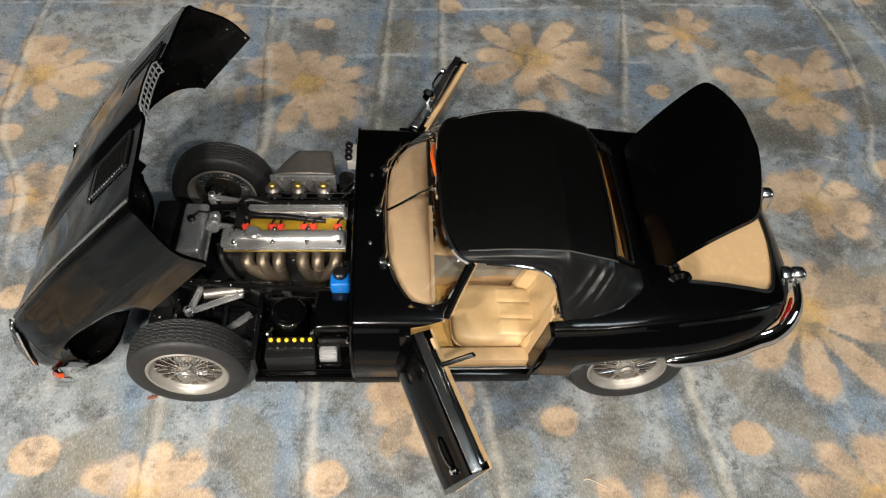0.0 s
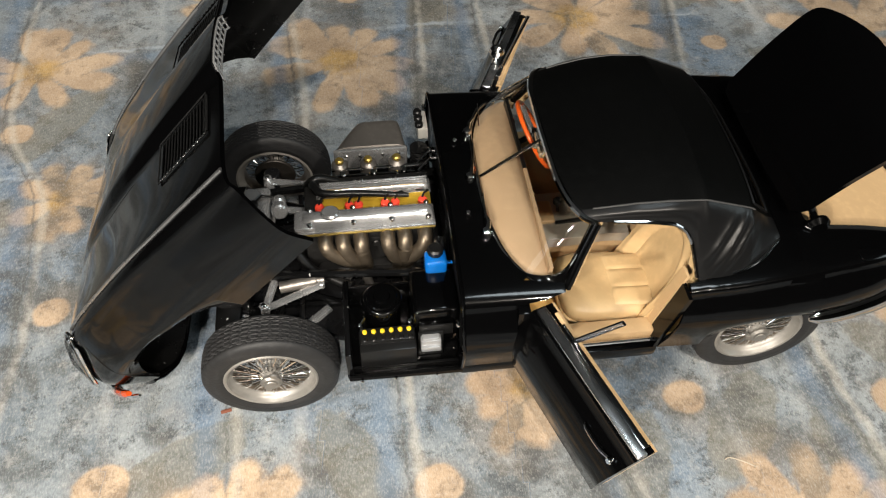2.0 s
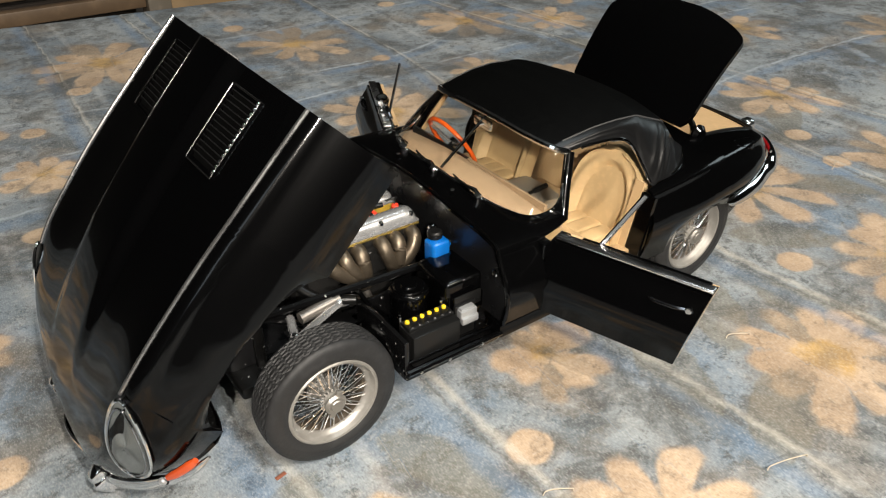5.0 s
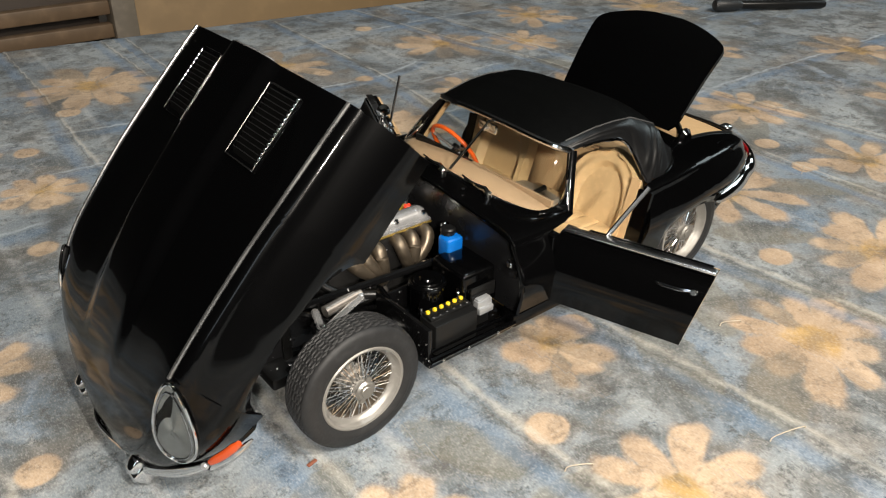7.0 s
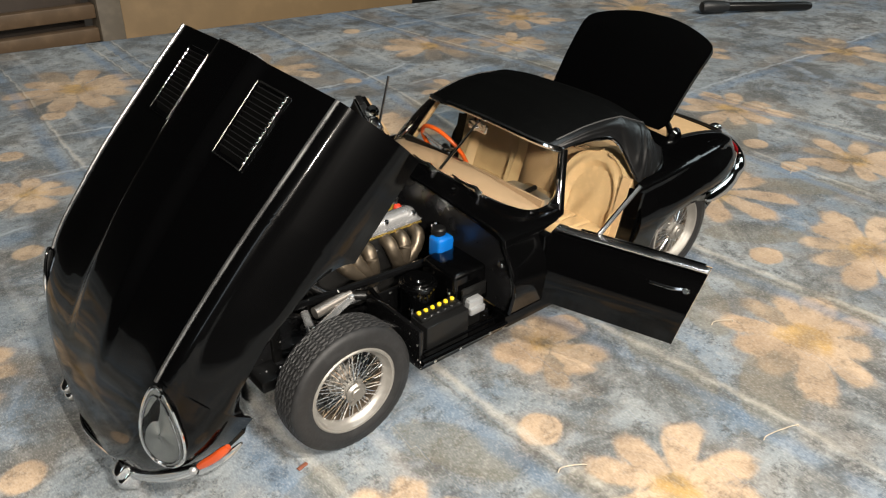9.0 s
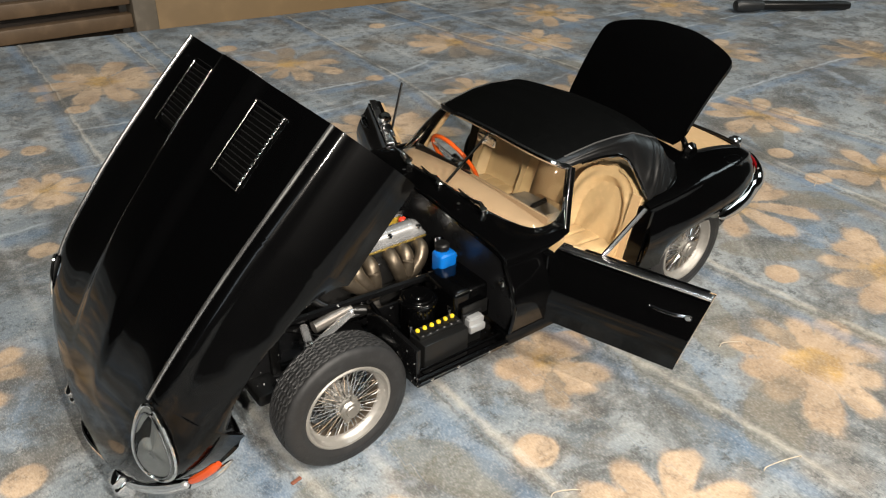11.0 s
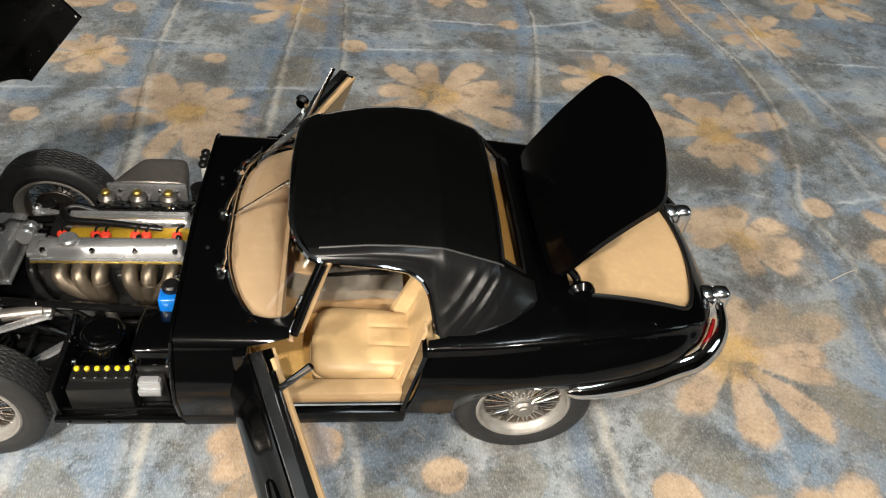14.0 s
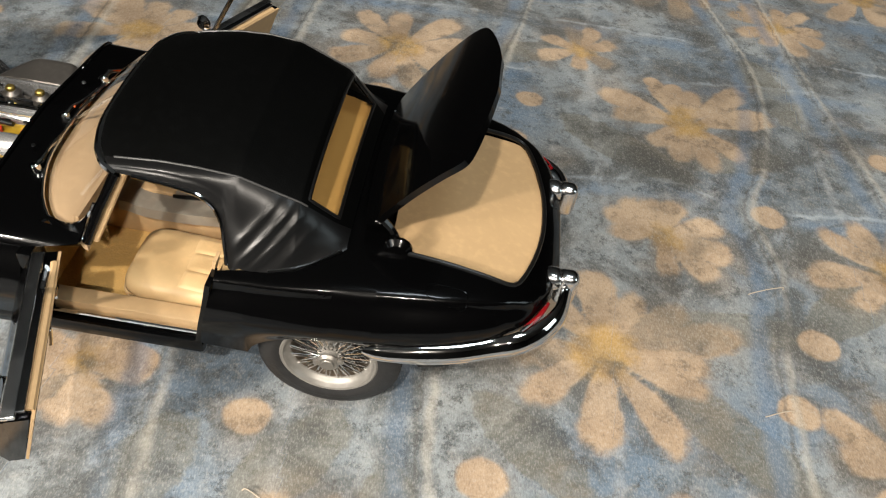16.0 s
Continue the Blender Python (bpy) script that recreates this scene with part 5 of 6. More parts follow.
# -- doors, swung open on their front hinges --
def door(side, angle):
    m = turned_about(64.8, side * 44.0, 30, 0, 0, side * angle)
    g, inner = [], []
    for x in np.linspace(64.8, 104.2, 22):
        half = front_section(min(x, 80), 19.6, 90)
        low = half[(half[:, 1] <= 41.0) & (half[:, 0] > 36)]
        s = np.linspace(0, len(low) - 1, 18)
        y, z = np.interp(s, range(len(low)), low[:, 0]), np.interp(s, range(len(low)), low[:, 1])
        lean = [4.6 * (b - 19.6) / 21.4 * (x - 64.8) / 39.4 for b in z]
        g.append([(x + k, side * a, b) for a, b, k in zip(y, z, lean)])
        inner.append([(x + k, side * min(a - 1.2, 42.0 - 6.7 * (b - 19.6) / 21.4), b) for a, b, k in zip(y, z, lean)])
    skin = sheet(g if side < 0 else [r[::-1] for r in g], 0.9)
    body = part("door", skin, PAINT, car, "glossy black door standing open", m, sharp=50)
    # hollow inner pressing closed at the edges
    edge = [[a, b] for a, b in zip(g[-1], inner[-1])]
    edge_front = [[a, b] for a, b in zip(g[0], inner[0])]
    bottom = [[r[0], q[0]] for r, q in zip(g, inner)]
    topcap = [[r[-1], q[-1]] for r, q in zip(g, inner)]
    part("door_shell", joined([sheet(edge, 0), sheet(edge_front, 0), sheet(bottom, 0), sheet(topcap, 0)]), PAINT, body)
    shift = [[(x, y - side * 0.2, z) for x, y, z in r] for r in inner]
    part("door_trim", sheet(shift if side > 0 else [r[::-1] for r in shift], -0.6), TAN, body, "tan inner door panel")
    part("trim_top", tube([(68, side * 35.7, 40.3), (106.6, side * 35.7, 40.3)], 0.95, 8), TAN, body)
    part("trim_roll", tube([(66, side * 38.6, 30), (105.4, side * 38.6, 30)], 0.7, 8), TAN, body)
    rail = g[0][-1][1] * side
    part("waist_strip", box(65.5, 108.8, *sorted((side * (rail - 3.4), side * (rail - 0.6))), 40.9, 42.0, 0.4, 3), WAIST, body, "bright chrome strip along the top of the door")
    part("window_slot", box(72, 107.4, min(side * 36.2, side * 38.4), max(side * 36.2, side * 38.4), 40.6, 41.9, 0.3), DARK_CHROME, body)
    part("quarter_strut", tube([(77.0, side * 37.0, 41.0), (85.1, side * 31.4, 56.8)], 0.8, 8, flat=0.5), DARK_CHROME, body, "slim dark window strut")
    handle = part("door_handle", tube(spline([(94.5, side * 43.6, 36.2), (96, side * 44.3, 36.3), (101, side * 44.4, 36.4), (104, side * 43.7, 36.5)], 12), np.interp(np.linspace(0, 1, 12), [0, .3, .8, 1], [.3, .42, .5, .45]), 8), DARK_CHROME, body, "slim dark chrome door handle")
    part("lock_button", disc((104.8, side * 43.0, 36.3), 0.9, 1.5, (0, side, 0.25), 14), CHROME, handle)
    part("window_winder", joined([disc((80, side * 38.2, 32), 0.9, 1.2, (0, -side, 0), 12), tube([(80, side * 37.0, 32), (83.5, side * 36.8, 30.5)], 0.4, 6)]), CHROME, body)
    part("inner_handle", joined([disc((71, side * 37.2, 35), 0.8, 1.2, (0, -side, 0), 12), tube([(71, side * 36.2, 35), (74, side * 35.8, 35.5)], 0.4, 6)]), CHROME, body)
    if side > 0:
        part("wing_mirror", joined([tube([(79, 40.0, 40.8), (79, 39.4, 43.6)], 0.7, 8), disc((77.0, 39.2, 46.0), 2.5, 2.8, (1, 0, 0), 24, 1.2)]), CHROME, body, "round chrome wing mirror")
    return body


door(-1, 71)
door(1, 66)


# -- wheels: silver rim, wire spokes, tyre with tread --
def tyre_shape():
    side_prof = [(12.2, 4.6), (12.8, 5.0), (13.6, 5.3), (14.3, 5.45), (14.6, 5.36), (15.4, 5.35), (16.5, 5.1), (17.3, 4.7), (17.7, 4.2)]
    prof = [(r, -h) for r, h in side_prof] + [(18.2 - 0.024 * y * y, y) for y in np.linspace(-3.9, 3.9, 41)] + side_prof[::-1]
    n = 180
    v, f = lathe(prof, (0, 0, 0), (0, 1, 0), n, closed=True)
    out, k = [], len(prof)
    for i, p in enumerate(v):
        j, w = i % k, i // k
        r, h = prof[j]
        cut = 0.0
        if r > 17.6:
            zig = 0.24 * (1 if (w // 2) % 2 else -1)
            if min(abs(h - g - zig) for g in (-3.1, -1.9, -0.65, 0.65, 1.9, 3.1)) < 0.2:
                cut = 0.4
        elif 16.8 < r <= 17.95 and w % 4 == 0:
            cut = 0.14
        q = Vector(p)
        out.append(tuple(q - Vector((q.x, 0, q.z)).normalized() * cut))
    return out, f


SPIN = material("spinner_metal", (0.3, 0.285, 0.26), 0.38, metal=0.8, rough_var=0.06)
TYRE = mesh_of("tyre", tyre_shape(), RUBBER, 30)
RIM_MESH = mesh_of("wheel", joined([lathe([(12.5, -4.6), (12.0, -5.0), (11.5, -4.85), (11.1, -3.9), (10.7, -3.2), (10.2, -2.9), (10.0, -2.2)], (0, 0, 0), (0, 1, 0), 64), lathe([(9.8, 2.9), (10.2, 3.6), (11.0, 4.4), (11.7, 4.9), (12.5, 4.6)], (0, 0, 0), (0, 1, 0), 64)]), RIM, 50)
BARREL_METAL = material("bronze_grey_barrel", (0.13, 0.105, 0.08), 0.38, metal=0.7, var=0.3)
BARREL = mesh_of("barrel", lathe([(10.0, -2.2), (9.6, -1.2), (9.4, 1.0), (9.8, 2.9)], (0, 0, 0), (0, 1, 0), 56), BARREL_METAL, 50)
HUB = mesh_of("hub", lathe([(4.4, 2.6), (4.4, 1.0), (3.7, 0.6), (3.6, -0.6), (3.0, -1.0), (2.9, -1.9), (3.3, -2.4), (3.2, -3.2), (2.3, -3.6), (2.1, -4.6)], (0, 0, 0), (0, 1, 0), 28), RIM)
SPINNER = mesh_of("spinner", joined([disc((0, -4.4, 0), 2.9, 1.5, (0, -1, 0), 24, 0.6), disc((0, -5.8, 0), 1.7, 0.5, (0, -1, 0), 16)]
                                    + [moved(box(-0.9, 0.9, -5.6, -4.5, 1.6, 3.9, 0.4), pose(0, 0, 0, 0, a, 0)) for a in (0, 180)]), SPIN)
OUTER_SPOKE = mesh_of("spoke", tube([(0, -3.4, 2.4), (1.2, -3.0, 6.8), (2.1, -2.6, 10.35)], 0.15, 5), CHROME)
INNER_SPOKE = mesh_of("spoke", tube([(0, 1.0, 2.6), (1.8, -0.2, 6.8), (3.0, -1.8, 9.9)], 0.15, 5), CHROME)
BRAKE_METAL = material("brown_grey_metal", (0.03, 0.026, 0.022), 0.45, metal=0.5, var=0.3)
BRAKE = mesh_of("brake_disc", disc((0, 1.8, 0), 6.6, 1.0, (0, 1, 0), 36), BRAKE_METAL)


def road_wheel(x, side, turn=0.0, spin=0.0):
    m = at_mm(x, side * WHEEL_Y, WHEEL_R - 0.9, 0, 0, (0 if side < 0 else 180) + turn) @ pose(0, 0, 0, 0, spin, 0)
    wheel = part("wheel", RIM_MESH, RIM, car, "silver wire-spoked wheel with a black tyre", m)
    part("tyre", TYRE, RUBBER, wheel, "black treaded tyre")
    part("barrel", BARREL, BARREL_METAL, wheel)
    part("hub", HUB, RIM, wheel)
    part("spinner", SPINNER, CHROME, wheel, "chrome knock-off spinner")
    part("brake_disc", BRAKE, BRAKE_METAL, wheel)
    for k in range(20):
        for flip in (1, -1):
            part("spoke", OUTER_SPOKE, CHROME, wheel, m=pose(0, 0, 0, 0, 18 * k + 4 * flip, 0) @ Matrix.Diagonal((flip, 1, 1, 1)))
    for k in range(12):
        for flip in (1, -1):
            part("spoke", INNER_SPOKE, CHROME, wheel, m=pose(0, 0, 0, 0, 30 * k + 9 * flip, 0) @ Matrix.Diagonal((flip, 1, 1, 1)))
    return wheel


road_wheel(0, -1, 0, 20)
road_wheel(0, 1, 0, 50)
road_wheel(WHEELBASE, -1, 0, 75)
road_wheel(WHEELBASE, 1, 0, 10)

# -- engine bay --
engine = part("engine_block", joined([box(11, 47, -8.5, 9.5, 14.8, 33.5, 1.0), box(8, 12, -6, 7, 16, 30, 1.5), disc((8.2, 1.5, 22), 4.2, 2.4, (-1, 0, 0), 24), box(14, 45, -11.5, -8, 19, 24, 0.8)]), ENGINE_GREY, car, "dark cast engine block")
part("cylinder_head", joined([box(16.5, 47.2, -1.6, 9.4, 35.7, 37.2, 0.4)]), GOLD, engine, "gold-painted cylinder head")
part("head_base", joined([box(11.5, 47.2, -8.4, 9.4, 32.8, 35.7, 0.4), box(11.5, 16.4, -8.4, 9.4, 35.6, 37.1, 0.4), box(12, 47, -8.4, -2, 35.6, 36.8, 0.3)]), ENGINE_GREY, engine)


def cam_cover(y, w, z0, z1, x0, x1):
    rows = []
    for x in [x0, x0 + 0.3, x0 + 1.2, x0 + 2.6] + list(np.linspace(x0 + 5, x1 - 4, 8)) + [x1 - 2.2, x1 - 0.9, x1 - 0.25, x1]:
        e = min(1, (x - x0) / 2.6, (x1 - x) / 2.2)
        k = math.sqrt(max(0.0, 1 - (1 - e) ** 2))
        rows.append([(x, y + w * t * (0.78 + 0.22 * k), z0 + (z1 - z0) * (0.15 + 0.85 * k) * (1 - abs(t) ** 2.6)) for t in np.linspace(-1, 1, 17)])
    return sheet(rows, 0)


near_cover = part("cam_cover", joined([cam_cover(-5.0, 3.4, 37.2, 40.4, 10.4, 47.4), box(8.6, 14.5, -8.7, -1.4, 36.6, 39.2, 1.2), box(9.5, 47.6, -8.9, -1.2, 36.5, 37.4, 0.3)]), SILVER, engine, "polished silver cam cover")
far_cover = part("cam_cover", joined([cam_cover(6.2, 2.5, 37.2, 39.6, 15, 47.4), box(14.8, 47.6, 3.6, 8.8, 36.5, 37.4, 0.3)]), SILVER, engine, "polished silver cam cover")
for k in range(4):
    part("cover_rib", box(16, 46.6, 4.9 + 0.8 * k, 5.2 + 0.8 * k, 39.0, 39.75, 0.1), SILVER, far_cover)
part("oil_cap", disc((18.8, -5.0, 40.0), 2.5, 1.5, n=24, soft=0.5), SILVER, near_cover, "round silver oil filler cap")
for x in (13, 25, 35.5, 45.5):
    for y in (-7.6, -2.3):
        part("cover_nut", disc((x, y, 38.6), 0.75, 1.2, n=10), CHROME, near_cover)
    part("cover_nut", disc((x + 1, 8.3, 37.8), 0.7, 1.2, n=10), CHROME, far_cover)
part("gold_gasket", box(9.5, 47.5, -9.1, -8.6, 35.9, 36.5, 0.15), BRASS, near_cover)
for x in (15.6, 23.9, 26.5, 34.0, 36.8, 44.6):
    part("plug_cap", disc((x, -0.4, 37.0), 1.3, 2.2, (0.1, -0.2, 1), 14, 0.4), RED, engine, "red spark plug cap")
    a = (x, -0.3, 38.8)
    lead_end = (min(x + 2.5, 43), 2.3, 39.4)
    part("plug_lead", tube(spline([a, (x + 0.6, 0.4, 40.2), (x + 1.8, 1.6, 40.0), lead_end], 10), 0.34, 6), BLACK, engine, "black ignition lead")
part("lead_conduit", tube(spline([(13.5, 9.5, 36.5), (14.2, 7.2, 39.6), (16, 3.6, 40.2), (19.5, 2.5, 40.2), (27, 2.2, 40.0), (41, 0.6, 39.6)], 26), np.interp(np.linspace(0, 1, 26), [0, .2, .8, 1], [0.9, 1.15, 1.0, 0.7]), 10), BLACK, engine, "black ignition lead conduit")
part("distributor_hose", tube(spline([(12, 12.5, 34), (13.5, 10.5, 37.5), (16, 11.2, 38), (21, 11.5, 36)], 14), 1.3, 10), BLACK, engine)
# exhaust manifold
for k, (x, cx) in enumerate(((16.8, 25.5), (21.6, 26.2), (26.6, 27.4), (34.0, 36.8), (38.8, 38.0), (44.4, 39.0))):
    reach = 2.6 if abs(x - cx) < 2 else 3.0
    part("exhaust_pipe", tube(spline([(x, -8.0, 34.4), (x, -10.6, 34.0), (x + 0.15 * (cx - x), -11.9, 31.8), (x + 0.6 * (cx - x), -12.1, 28.6), (cx, -11.6, 26.2), (cx, -11.4, 23.6)], 18), 2.1, 12), BRONZE, engine, "brown exhaust manifold pipe")
for cx in (26.6, 38.0):
    part("exhaust_flange", box(cx - 3, cx + 3, -13.4, -9.6, 22.8, 24.2, 0.5), ENGINE_GREY, engine)
    part("down_pipe", tube([(cx, -11.5, 23), (cx + 1.5, -13.0, 16), (cx + 6, -13, 14.6)], 1.6, 10), PEWTER, engine, "grey exhaust down pipe")
part("starter_motor", disc((11, -11.5, 21.5), 2.0, 12, (1, 0, 0), 20, 0.5), SILVER, engine, "silver starter cylinder")
part("engine_number_boss", disc((30.8, -8.3, 31), 1.2, 1.0, (0, -1, 0), 14), ENGINE_GREY, engine)
# carburettors and air box
for x in (21.9, 30.4, 38.9):
    carb = part("carburettor", joined([disc((x, 18.3, 30.5), 2.5, 6.4, n=20, soft=0.9), box(x - 1.8, x + 1.8, 12.2, 24, 27.5, 31.5, 1.0), disc((x, 18.3, 25), 1.9, 5, n=16), box(x - 1.4, x + 1.4, 9.5, 13, 28, 31.5, 0.5)]), PEWTER, car, "grey carburettor")
    part("damper_cap", disc((x, 18.3, 36.7), 1.25, 1.5, n=14, soft=0.4), BRASS, carb, "brass damper cap")
part("linkage_rod", tube([(19.4, 16.6, 35.2), (48, 16.6, 35.4)], 0.42, 6), CHROME, car, "thin bright throttle linkage")
part("linkage_rod", tube([(20, 14.4, 35.0), (44, 14.4, 34.8)], 0.5, 6), CHROME, car, "thin bright throttle linkage")
for x in (22, 31, 40):
    part("linkage_lever", joined([tube([(x, 16.6, 35.4), (x + 0.8, 14.4, 35.0), (x + 1.4, 12.4, 34.0)], 0.5, 6), disc((x + 0.8, 14.4, 34.4), 1.0, 1.6, n=10), disc((x - 1.2, 12.6, 34.2), 0.7, 1.4, n=10)]), CHROME, car)
rows = []
for s in np.linspace(0, 1, 11):
    x0, x1 = 20.0 + 8.6 * s ** 1.2, 42.6 - 1.6 * s
    y = 25.0 + 12.6 * s
    top_z = 35.2 + 1.2 * s
    e = math.sqrt(max(0, 1 - max(0, (s - 0.82) / 0.19) ** 2)) * math.sqrt(max(0, 1 - max(0, (0.08 - s) / 0.085) ** 2))
    loop = []
    for w in np.linspace(0, 2 * math.pi, 28, endpoint=False):
        cx, cz = math.cos(w), math.sin(w)
        sx, sz = np.sign(cx) * abs(cx) ** 0.35, np.sign(cz) * abs(cz) ** 0.45
        loop.append(((x0 + x1) / 2 + (x1 - x0) / 2 * sx * (0.9 + 0.1 * e), y, top_z - 4 + 4 * sz * (0.4 + 0.6 * e)))
    rows.append(loop)
caps = [tuple(range(28)), tuple(reversed(range(10 * 28, 11 * 28)))]
shell = sheet(rows, 0, wrap=True)
air_box = part("air_box", (shell[0], shell[1] + caps), PEWTER, car, "grey cast air filter box")
part("air_box_flange", box(20.2, 42.6, 24.0, 25.4, 27.6, 35.6, 0.5), SILVER, air_box)
for x in (24, 28, 35, 40):
    part("flange_screw", disc((x, 24.0, 33.8), 0.5, 0.6, (0, -1, 0), 8), CHROME, air_box)
part("intake_rail", box(13, 47.5, 9.8, 12.4, 32, 36.6, 0.4), ENGINE_GREY, car, "dark intake manifold rail")
for x in (18, 28, 38, 45):
    part("rail_nut", disc((x, 10.4, 36.4), 0.6, 0.9, n=10), CHROME, car)
# far side: fluid bottles on the bulkhead
fuse = part("reservoir_block", box(46.4, 49.6, 28.8, 37.6, 34.0, 38.2, 0.5), WHITE, car, "white reservoir block with black caps")
for y in (30.4, 33.2, 36.0):
    part("reservoir_cap", disc((46.9, y, 38.0), 1.35, 1.8, n=16, soft=0.4), BLACK, fuse, "round black cap")
part("bellows", lathe([(2.4 + 0.35 * (k % 2), 24 + 0.7 * k) for k in range(16)] + [(0.01, 34.6)], (46.2, 25.0, 0), n=20), BLACK, car, "black ribbed bellows")
for y in (18, 21):
    part("bulkhead_fitting", joined([disc((51, y, 36.5), 1.2, 2.4, (-1, 0, 0), 12), tube([(49, y, 36.5), (45, y - 3, 34.5)], 0.35, 6)]), CHROME, car)
part("heater_pipe", lathe([(1.2 + 0.25 * (k % 2), 0.55 * k) for k in range(9)], (47.8, -15.2, 33.6), n=14), CHROME, car, "ribbed bright pipe joint")
# radiator, header tank and front frame
part("radiator", box(-16, -8.5, -16, 16, 12, 33, 1.2), CHASSIS, car, "black radiator block")
tank = part("header_tank", joined([box(-6.8, 1.2, -6.6, 14.4, 25, 33.4, 1.4, 3), box(-7.4, 1.8, -7.2, 15, 26.0, 27.0, 0.3)]), SILVER, car, "silver rectangular header tank")
part("tank_cap", joined([disc((-3.4, 6.8, 33.2), 1.3, 1.4, n=14), tube([(-3.4, 6.8, 34), (-1, 8.5, 35.2), (2.5, 9.5, 33.5)], 0.4, 6)]), BLACK, tank, "black tank cap")
part("thermostat_housing", joined([disc((3.6, 9.5, 32.0), 2.0, 3.6, (0.1, -1, 0.4), 18, 0.6), disc((3.9, 5.4, 33.2), 2.4, 3.0, (0.1, -1, 0.3), 18, 0.5), tube([(4.5, 4.5, 33), (8, 4, 33), (11, 2.5, 34)], 1.1, 8)]), SILVER, car, "silver thermostat housing")
part("radiator_hose", tube(spline([(7.4, -3.4, 33), (7.6, -6.0, 29), (12, -12, 25.6), (18, -15.5, 24.8), (23, -18.2, 24.4)], 20), 1.35, 10), BLACK, car, "black curved hose")
part("front_cross_member", joined([box(-16.4, -9, -23.8, 23.8, 12.2, 16, 1.0), box(-9, -6, -16.5, 16.5, 12, 32, 0.8)]), LINER, car, "black front picture frame")
for side in (-1, 1):
    part("frame_rail", joined([tube([(-8, side * 15, 29), (51, side * 19.5, 29)], 1.15, 8), tube([(-8, side * 15, 15), (51, side * 19.5, 15)], 1.15, 8),
                               tube([(-7, side * 15, 29), (20, side * 17, 15)], 0.9, 8), tube([(20, side * 17, 15), (50, side * 19.5, 29)], 0.9, 8)]), PAINT_DUSTY, car, "black tubular engine frame rail")
    upper = part("wishbone", joined([box(-2.2, 0.6, min(side * 22.4, side * 25.2), max(side * 22.4, side * 25.2), 23.2, 26.4, 0.8), tube([(14.8, side * 19.0, 27.2), (-0.8, side * 24.2, 25.2)], 0.75, 8, flat=1.6), tube([(-0.8, side * 24.0, 25), (1.8, side * 15.8, 26.2)], 0.9, 8, flat=1.3),
                                     disc((-0.9, side * 24.2, 26.0), 1.3, 1.1, n=16), disc((14.8, side * 19.0, 26.2), 0.9, 2.0, n=12)]), SILVER, car, "silver suspension wishbone")
    part("wishbone_bush", disc((-0.9, side * 24.2, 26.9), 0.75, 0.6, n=14), CHROME, upper)
    part("lower_wishbone", joined([tube([(16, side * 18.4, 15.2), (4, side * 27, 13.0)], 0.9, 8, flat=1.6), tube([(-9, side * 16, 12.8), (1, side * 28, 11.5)], 1.0, 8, flat=1.4)]), SILVER, car, "silver lower suspension arm")
    part("damper", joined([tube([(3.4, side * 18.4, 26.6), (13.4, side * 17.6, 27.4)], 1.7, 16), tube([(13.0, side * 17.6, 27.4), (15.6, side * 17.6, 27.6)], 1.2, 12)]), PEWTER, car, "pewter-grey damper cylinder")
    part("coil_spring", tube([(1.0 + 2.2 * math.sin(k * 0.7), side * (19.5 + 2.2 * math.cos(k * 0.7)), 14 + 0.24 * k) for k in range(46)], 0.42, 6), BLACK, car, "black coil spring")
    part("steering_arm", joined([tube([(9, side * 8, 19), (8, side * 28, 17)], 0.8, 8), disc((0, side * 29, 12), 2.6, 12, n=18)]), CHASSIS, car)
    part("brake_caliper", box(-6, 2, min(side * 20, side * 26), max(side * 20, side * 26), 15, 21.5, 1.2), LINER, car, "black brake and steering block")
# battery bay beside the engine
bay = part("battery_bay", joined([box(20.5, 51, -42.8, -18.5, 13.8, 15.6, 0.4), box(20.2, 21.8, -42.4, -18, 14, 26.5, 0.5), box(21, 51, -19.6, -18.4, 14, 25, 0.4)]), PAINT_DUSTY, car, "black battery tray")
part("bay_rail", tube([(20.6, -43.0, 16.6), (51, -43.6, 16.8)], 1.0, 8), PAINT, bay, "glossy black tray rail")
part("bay_rail", tube([(20.6, -40.6, 17.6), (51, -41.0, 17.8)], 0.6, 8), PAINT, bay)
part("bay_upright", tube([(20.8, -42.5, 16), (21, -36, 22), (21.4, -19, 27.5)], 0.7, 8), PAINT, bay)
for x in (24, 33, 44):
    part("rail_rivet", disc((x, -44.3, 16.6), 0.5, 0.5, (0, -1, 0), 8), CHROME, bay)
part("side_shield", joined([box(20.5, 51, 18.5, 40, 13.8, 15.6, 0.4), box(21, 51, 18.4, 19.6, 14, 25, 0.4)]), CHASSIS, car)
servo = part("brake_servo", lathe([(0.01, 32.6), (2.0, 32.6), (2.3, 32.1), (3.9, 32.1), (4.2, 31.7), (4.7, 31.7), (5.0, 31.2), (5.4, 31.0), (5.4, 30.2), (4.9, 29.8), (4.8, 17), (0.01, 17)], (30.8, -28.4, 0), n=36), PAINT, car, "black ribbed servo drum")
part("heater_box", joined([box(38.5, 51, -35, -20, 16, 32.5, 1.6, 3), box(40, 50, -36.4, -34.6, 22, 27.5, 0.4)]), PAINT, car, "glossy black heater box")
part("heater_plate", box(40.0, 49, -36.8, -36.2, 24.2, 28.6, 0.2), BLACK, car)
battery = part("battery", joined([box(24.0, 39.0, -41.0, -33.6, 15.6, 25.2, 0.5), box(24.4, 38.6, -38.4, -34.0, 25, 26.2, 0.3)]), BLACK, car, "black battery with yellow caps")
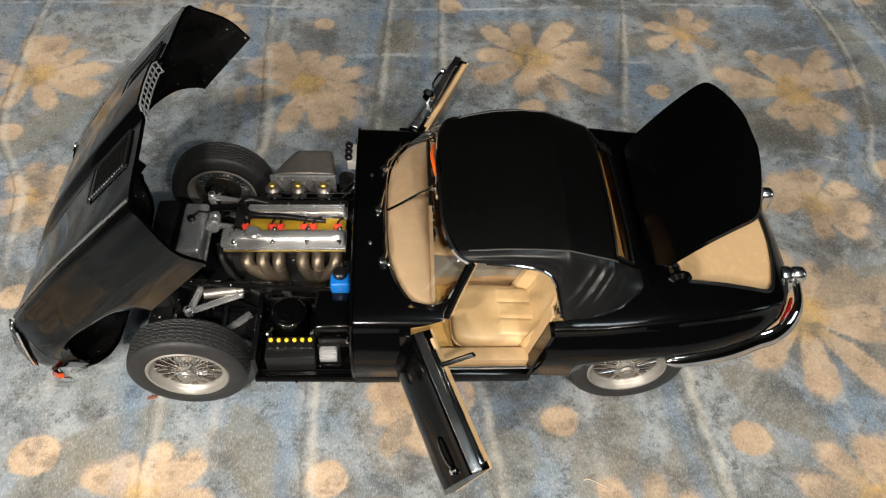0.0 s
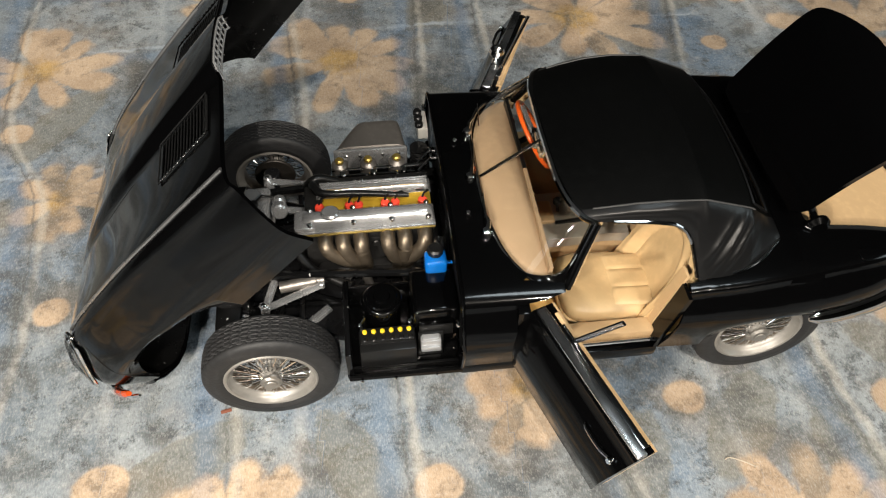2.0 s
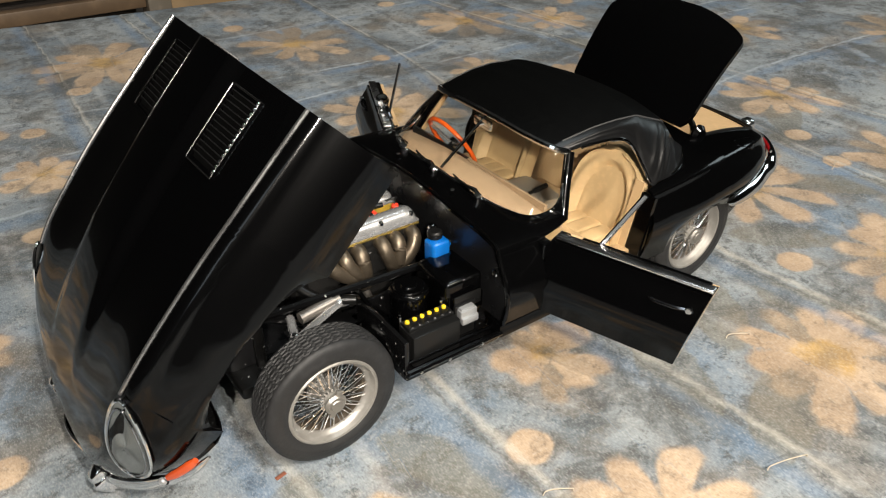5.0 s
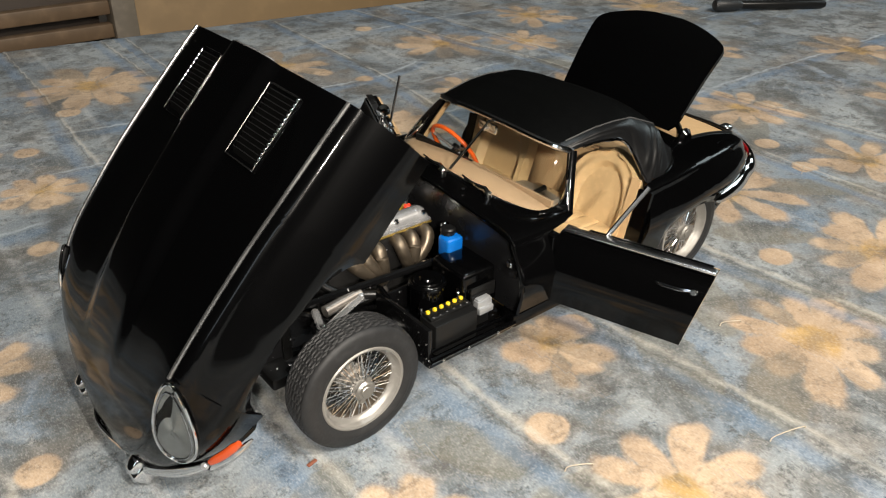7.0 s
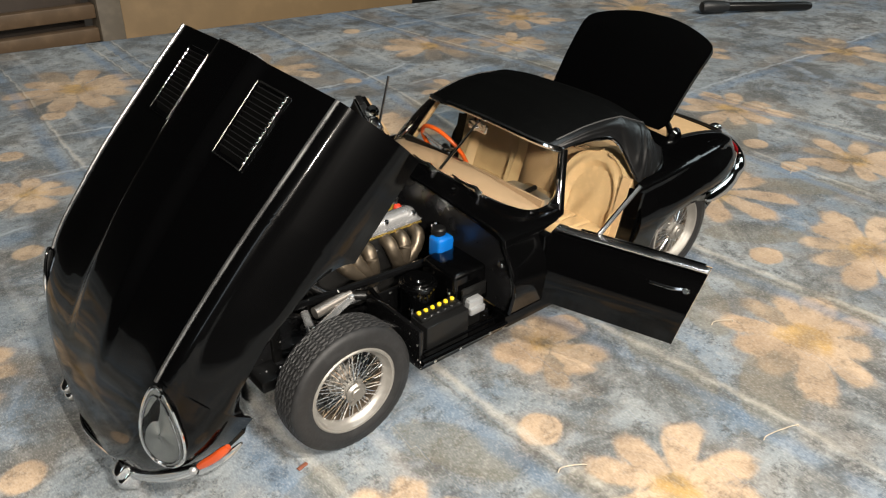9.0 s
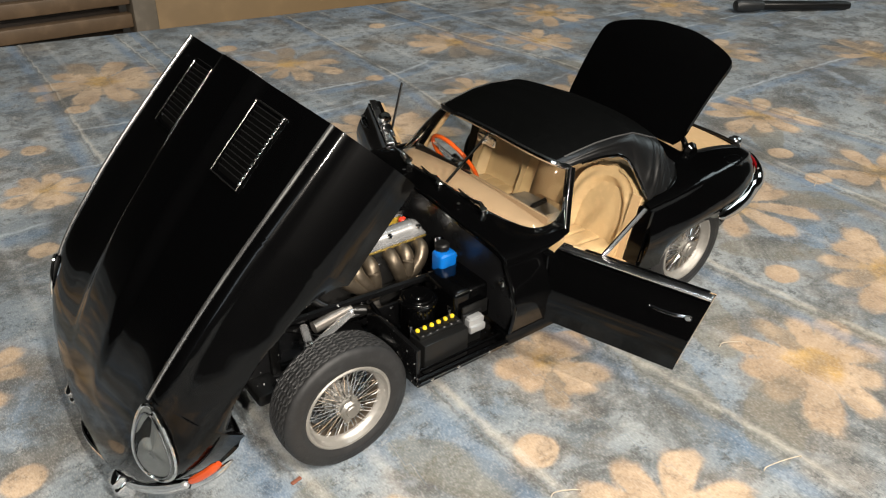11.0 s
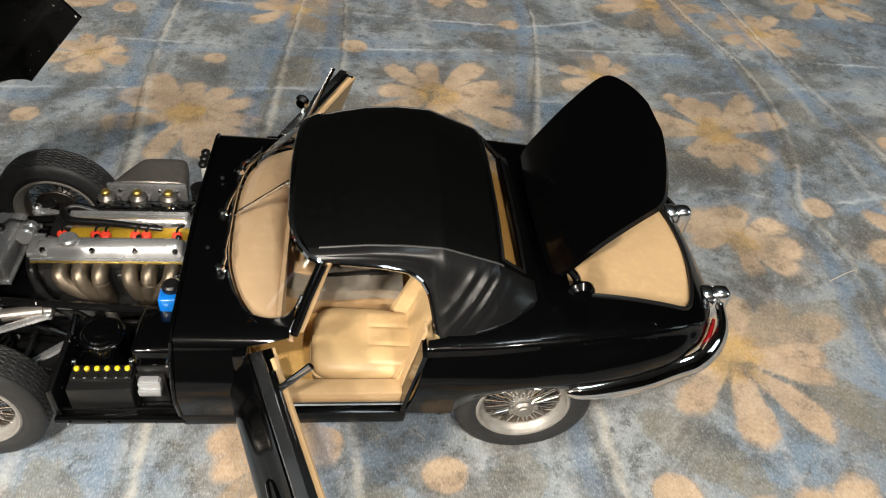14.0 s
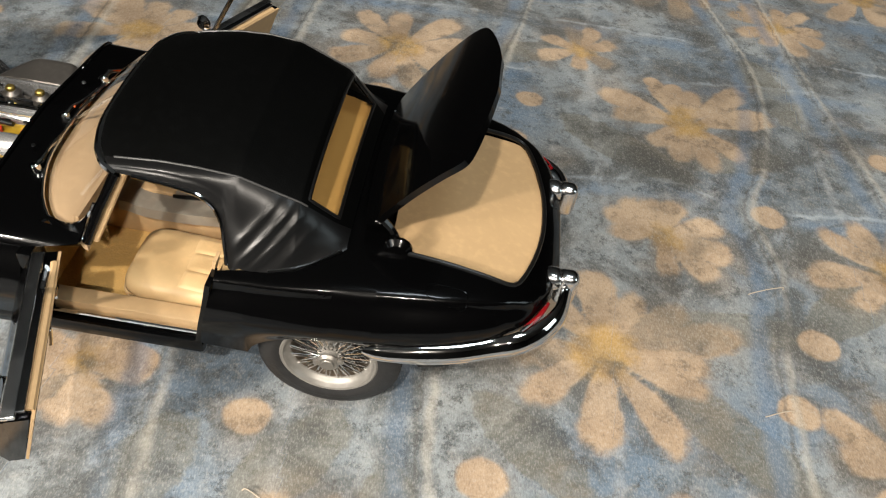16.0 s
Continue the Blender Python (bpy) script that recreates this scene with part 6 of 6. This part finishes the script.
for k in range(6):
    part("battery_cap", disc((25.6 + 2.35 * k, -35.4, 26.0), 0.64, 0.9, n=14, soft=0.2), YELLOW, battery, "yellow vent cap")
    part("battery_stud", disc((25.6 + 2.4 * k, -37.6, 25.9), 0.75, 0.6, n=12), BLACK, battery)
for x in (24.6, 37.8):
    part("battery_terminal", joined([disc((x, -33.4, 25.2), 0.7, 2.2, n=10), tube([(x, -33.4, 27), (x + 1.2, -31.6, 27.4)], 0.35, 6)]), CHROME, battery)
part("relay_box", joined([box(40.2, 45.6, -39.6, -37.0, 22.0, 25.6, 0.35), box(40.2, 45.6, -40.4, -39.0, 21.6, 23.8, 0.35), box(40.6, 45.2, -39.2, -36.8, 25.2, 26.1, 0.3)]), GREY, car, "grey metal control box")
part("relay_bracket", box(39.6, 46.4, -37.6, -36.6, 16, 26.5, 0.2), BLACK, car)
bottle = part("washer_bottle", joined([box(43.2, 49.2, -22.4, -17.2, 29.5, 36.6, 1.0, 3), tube([(49, -19.8, 33.4), (50.8, -19.8, 33.4)], 0.5, 8)]), BLUE, car, "bright blue washer bottle")
part("bottle_cap", joined([disc((46.2, -18.6, 36.4), 2.2, 2.4, n=20, soft=0.5), box(44.8, 47.6, -20.2, -19.2, 36.4, 38.2, 0.3)]), BLACK, bottle, "black screw cap")

# -- things on the cloth --
pen = new("marker_pen")
pen.matrix_basis = pose(0.500, 0.182, 0.0044, 0, 1.1, -27)
tagged(pen, "black slim marker pen lying on the tablecloth", "pen")
part("barrel", lathe([(0.01, 0), (3.0, 0.2), (3.6, 2), (3.6, 84), (2.8, 88), (0.01, 88.4)], (8, 0, 0), (1, 0, 0), 20), BLACK, pen)
part("cap", lathe([(0.01, -6), (3.8, -5.6), (5.0, -3), (5.2, 4), (4.6, 14), (3.6, 18), (0.01, 18.4)], (0, 0, 0), (1, 0, 0), 20), material("dark_grey_plastic", (0.012, 0.013, 0.014), 0.45), pen, "dark grey cap")
chip = part("paint_chip", moved(box(-1.5, 1.5, -0.5, 0.5, 0.0, 0.5, 0.15), pose(-15.4, -39.8, -0.9, 0, 0, 12)), material("rust_red_chip", (0.2, 0.07, 0.04), 0.7))
tagged(chip, "tiny rust-red chip lying on the tablecloth", "chip")
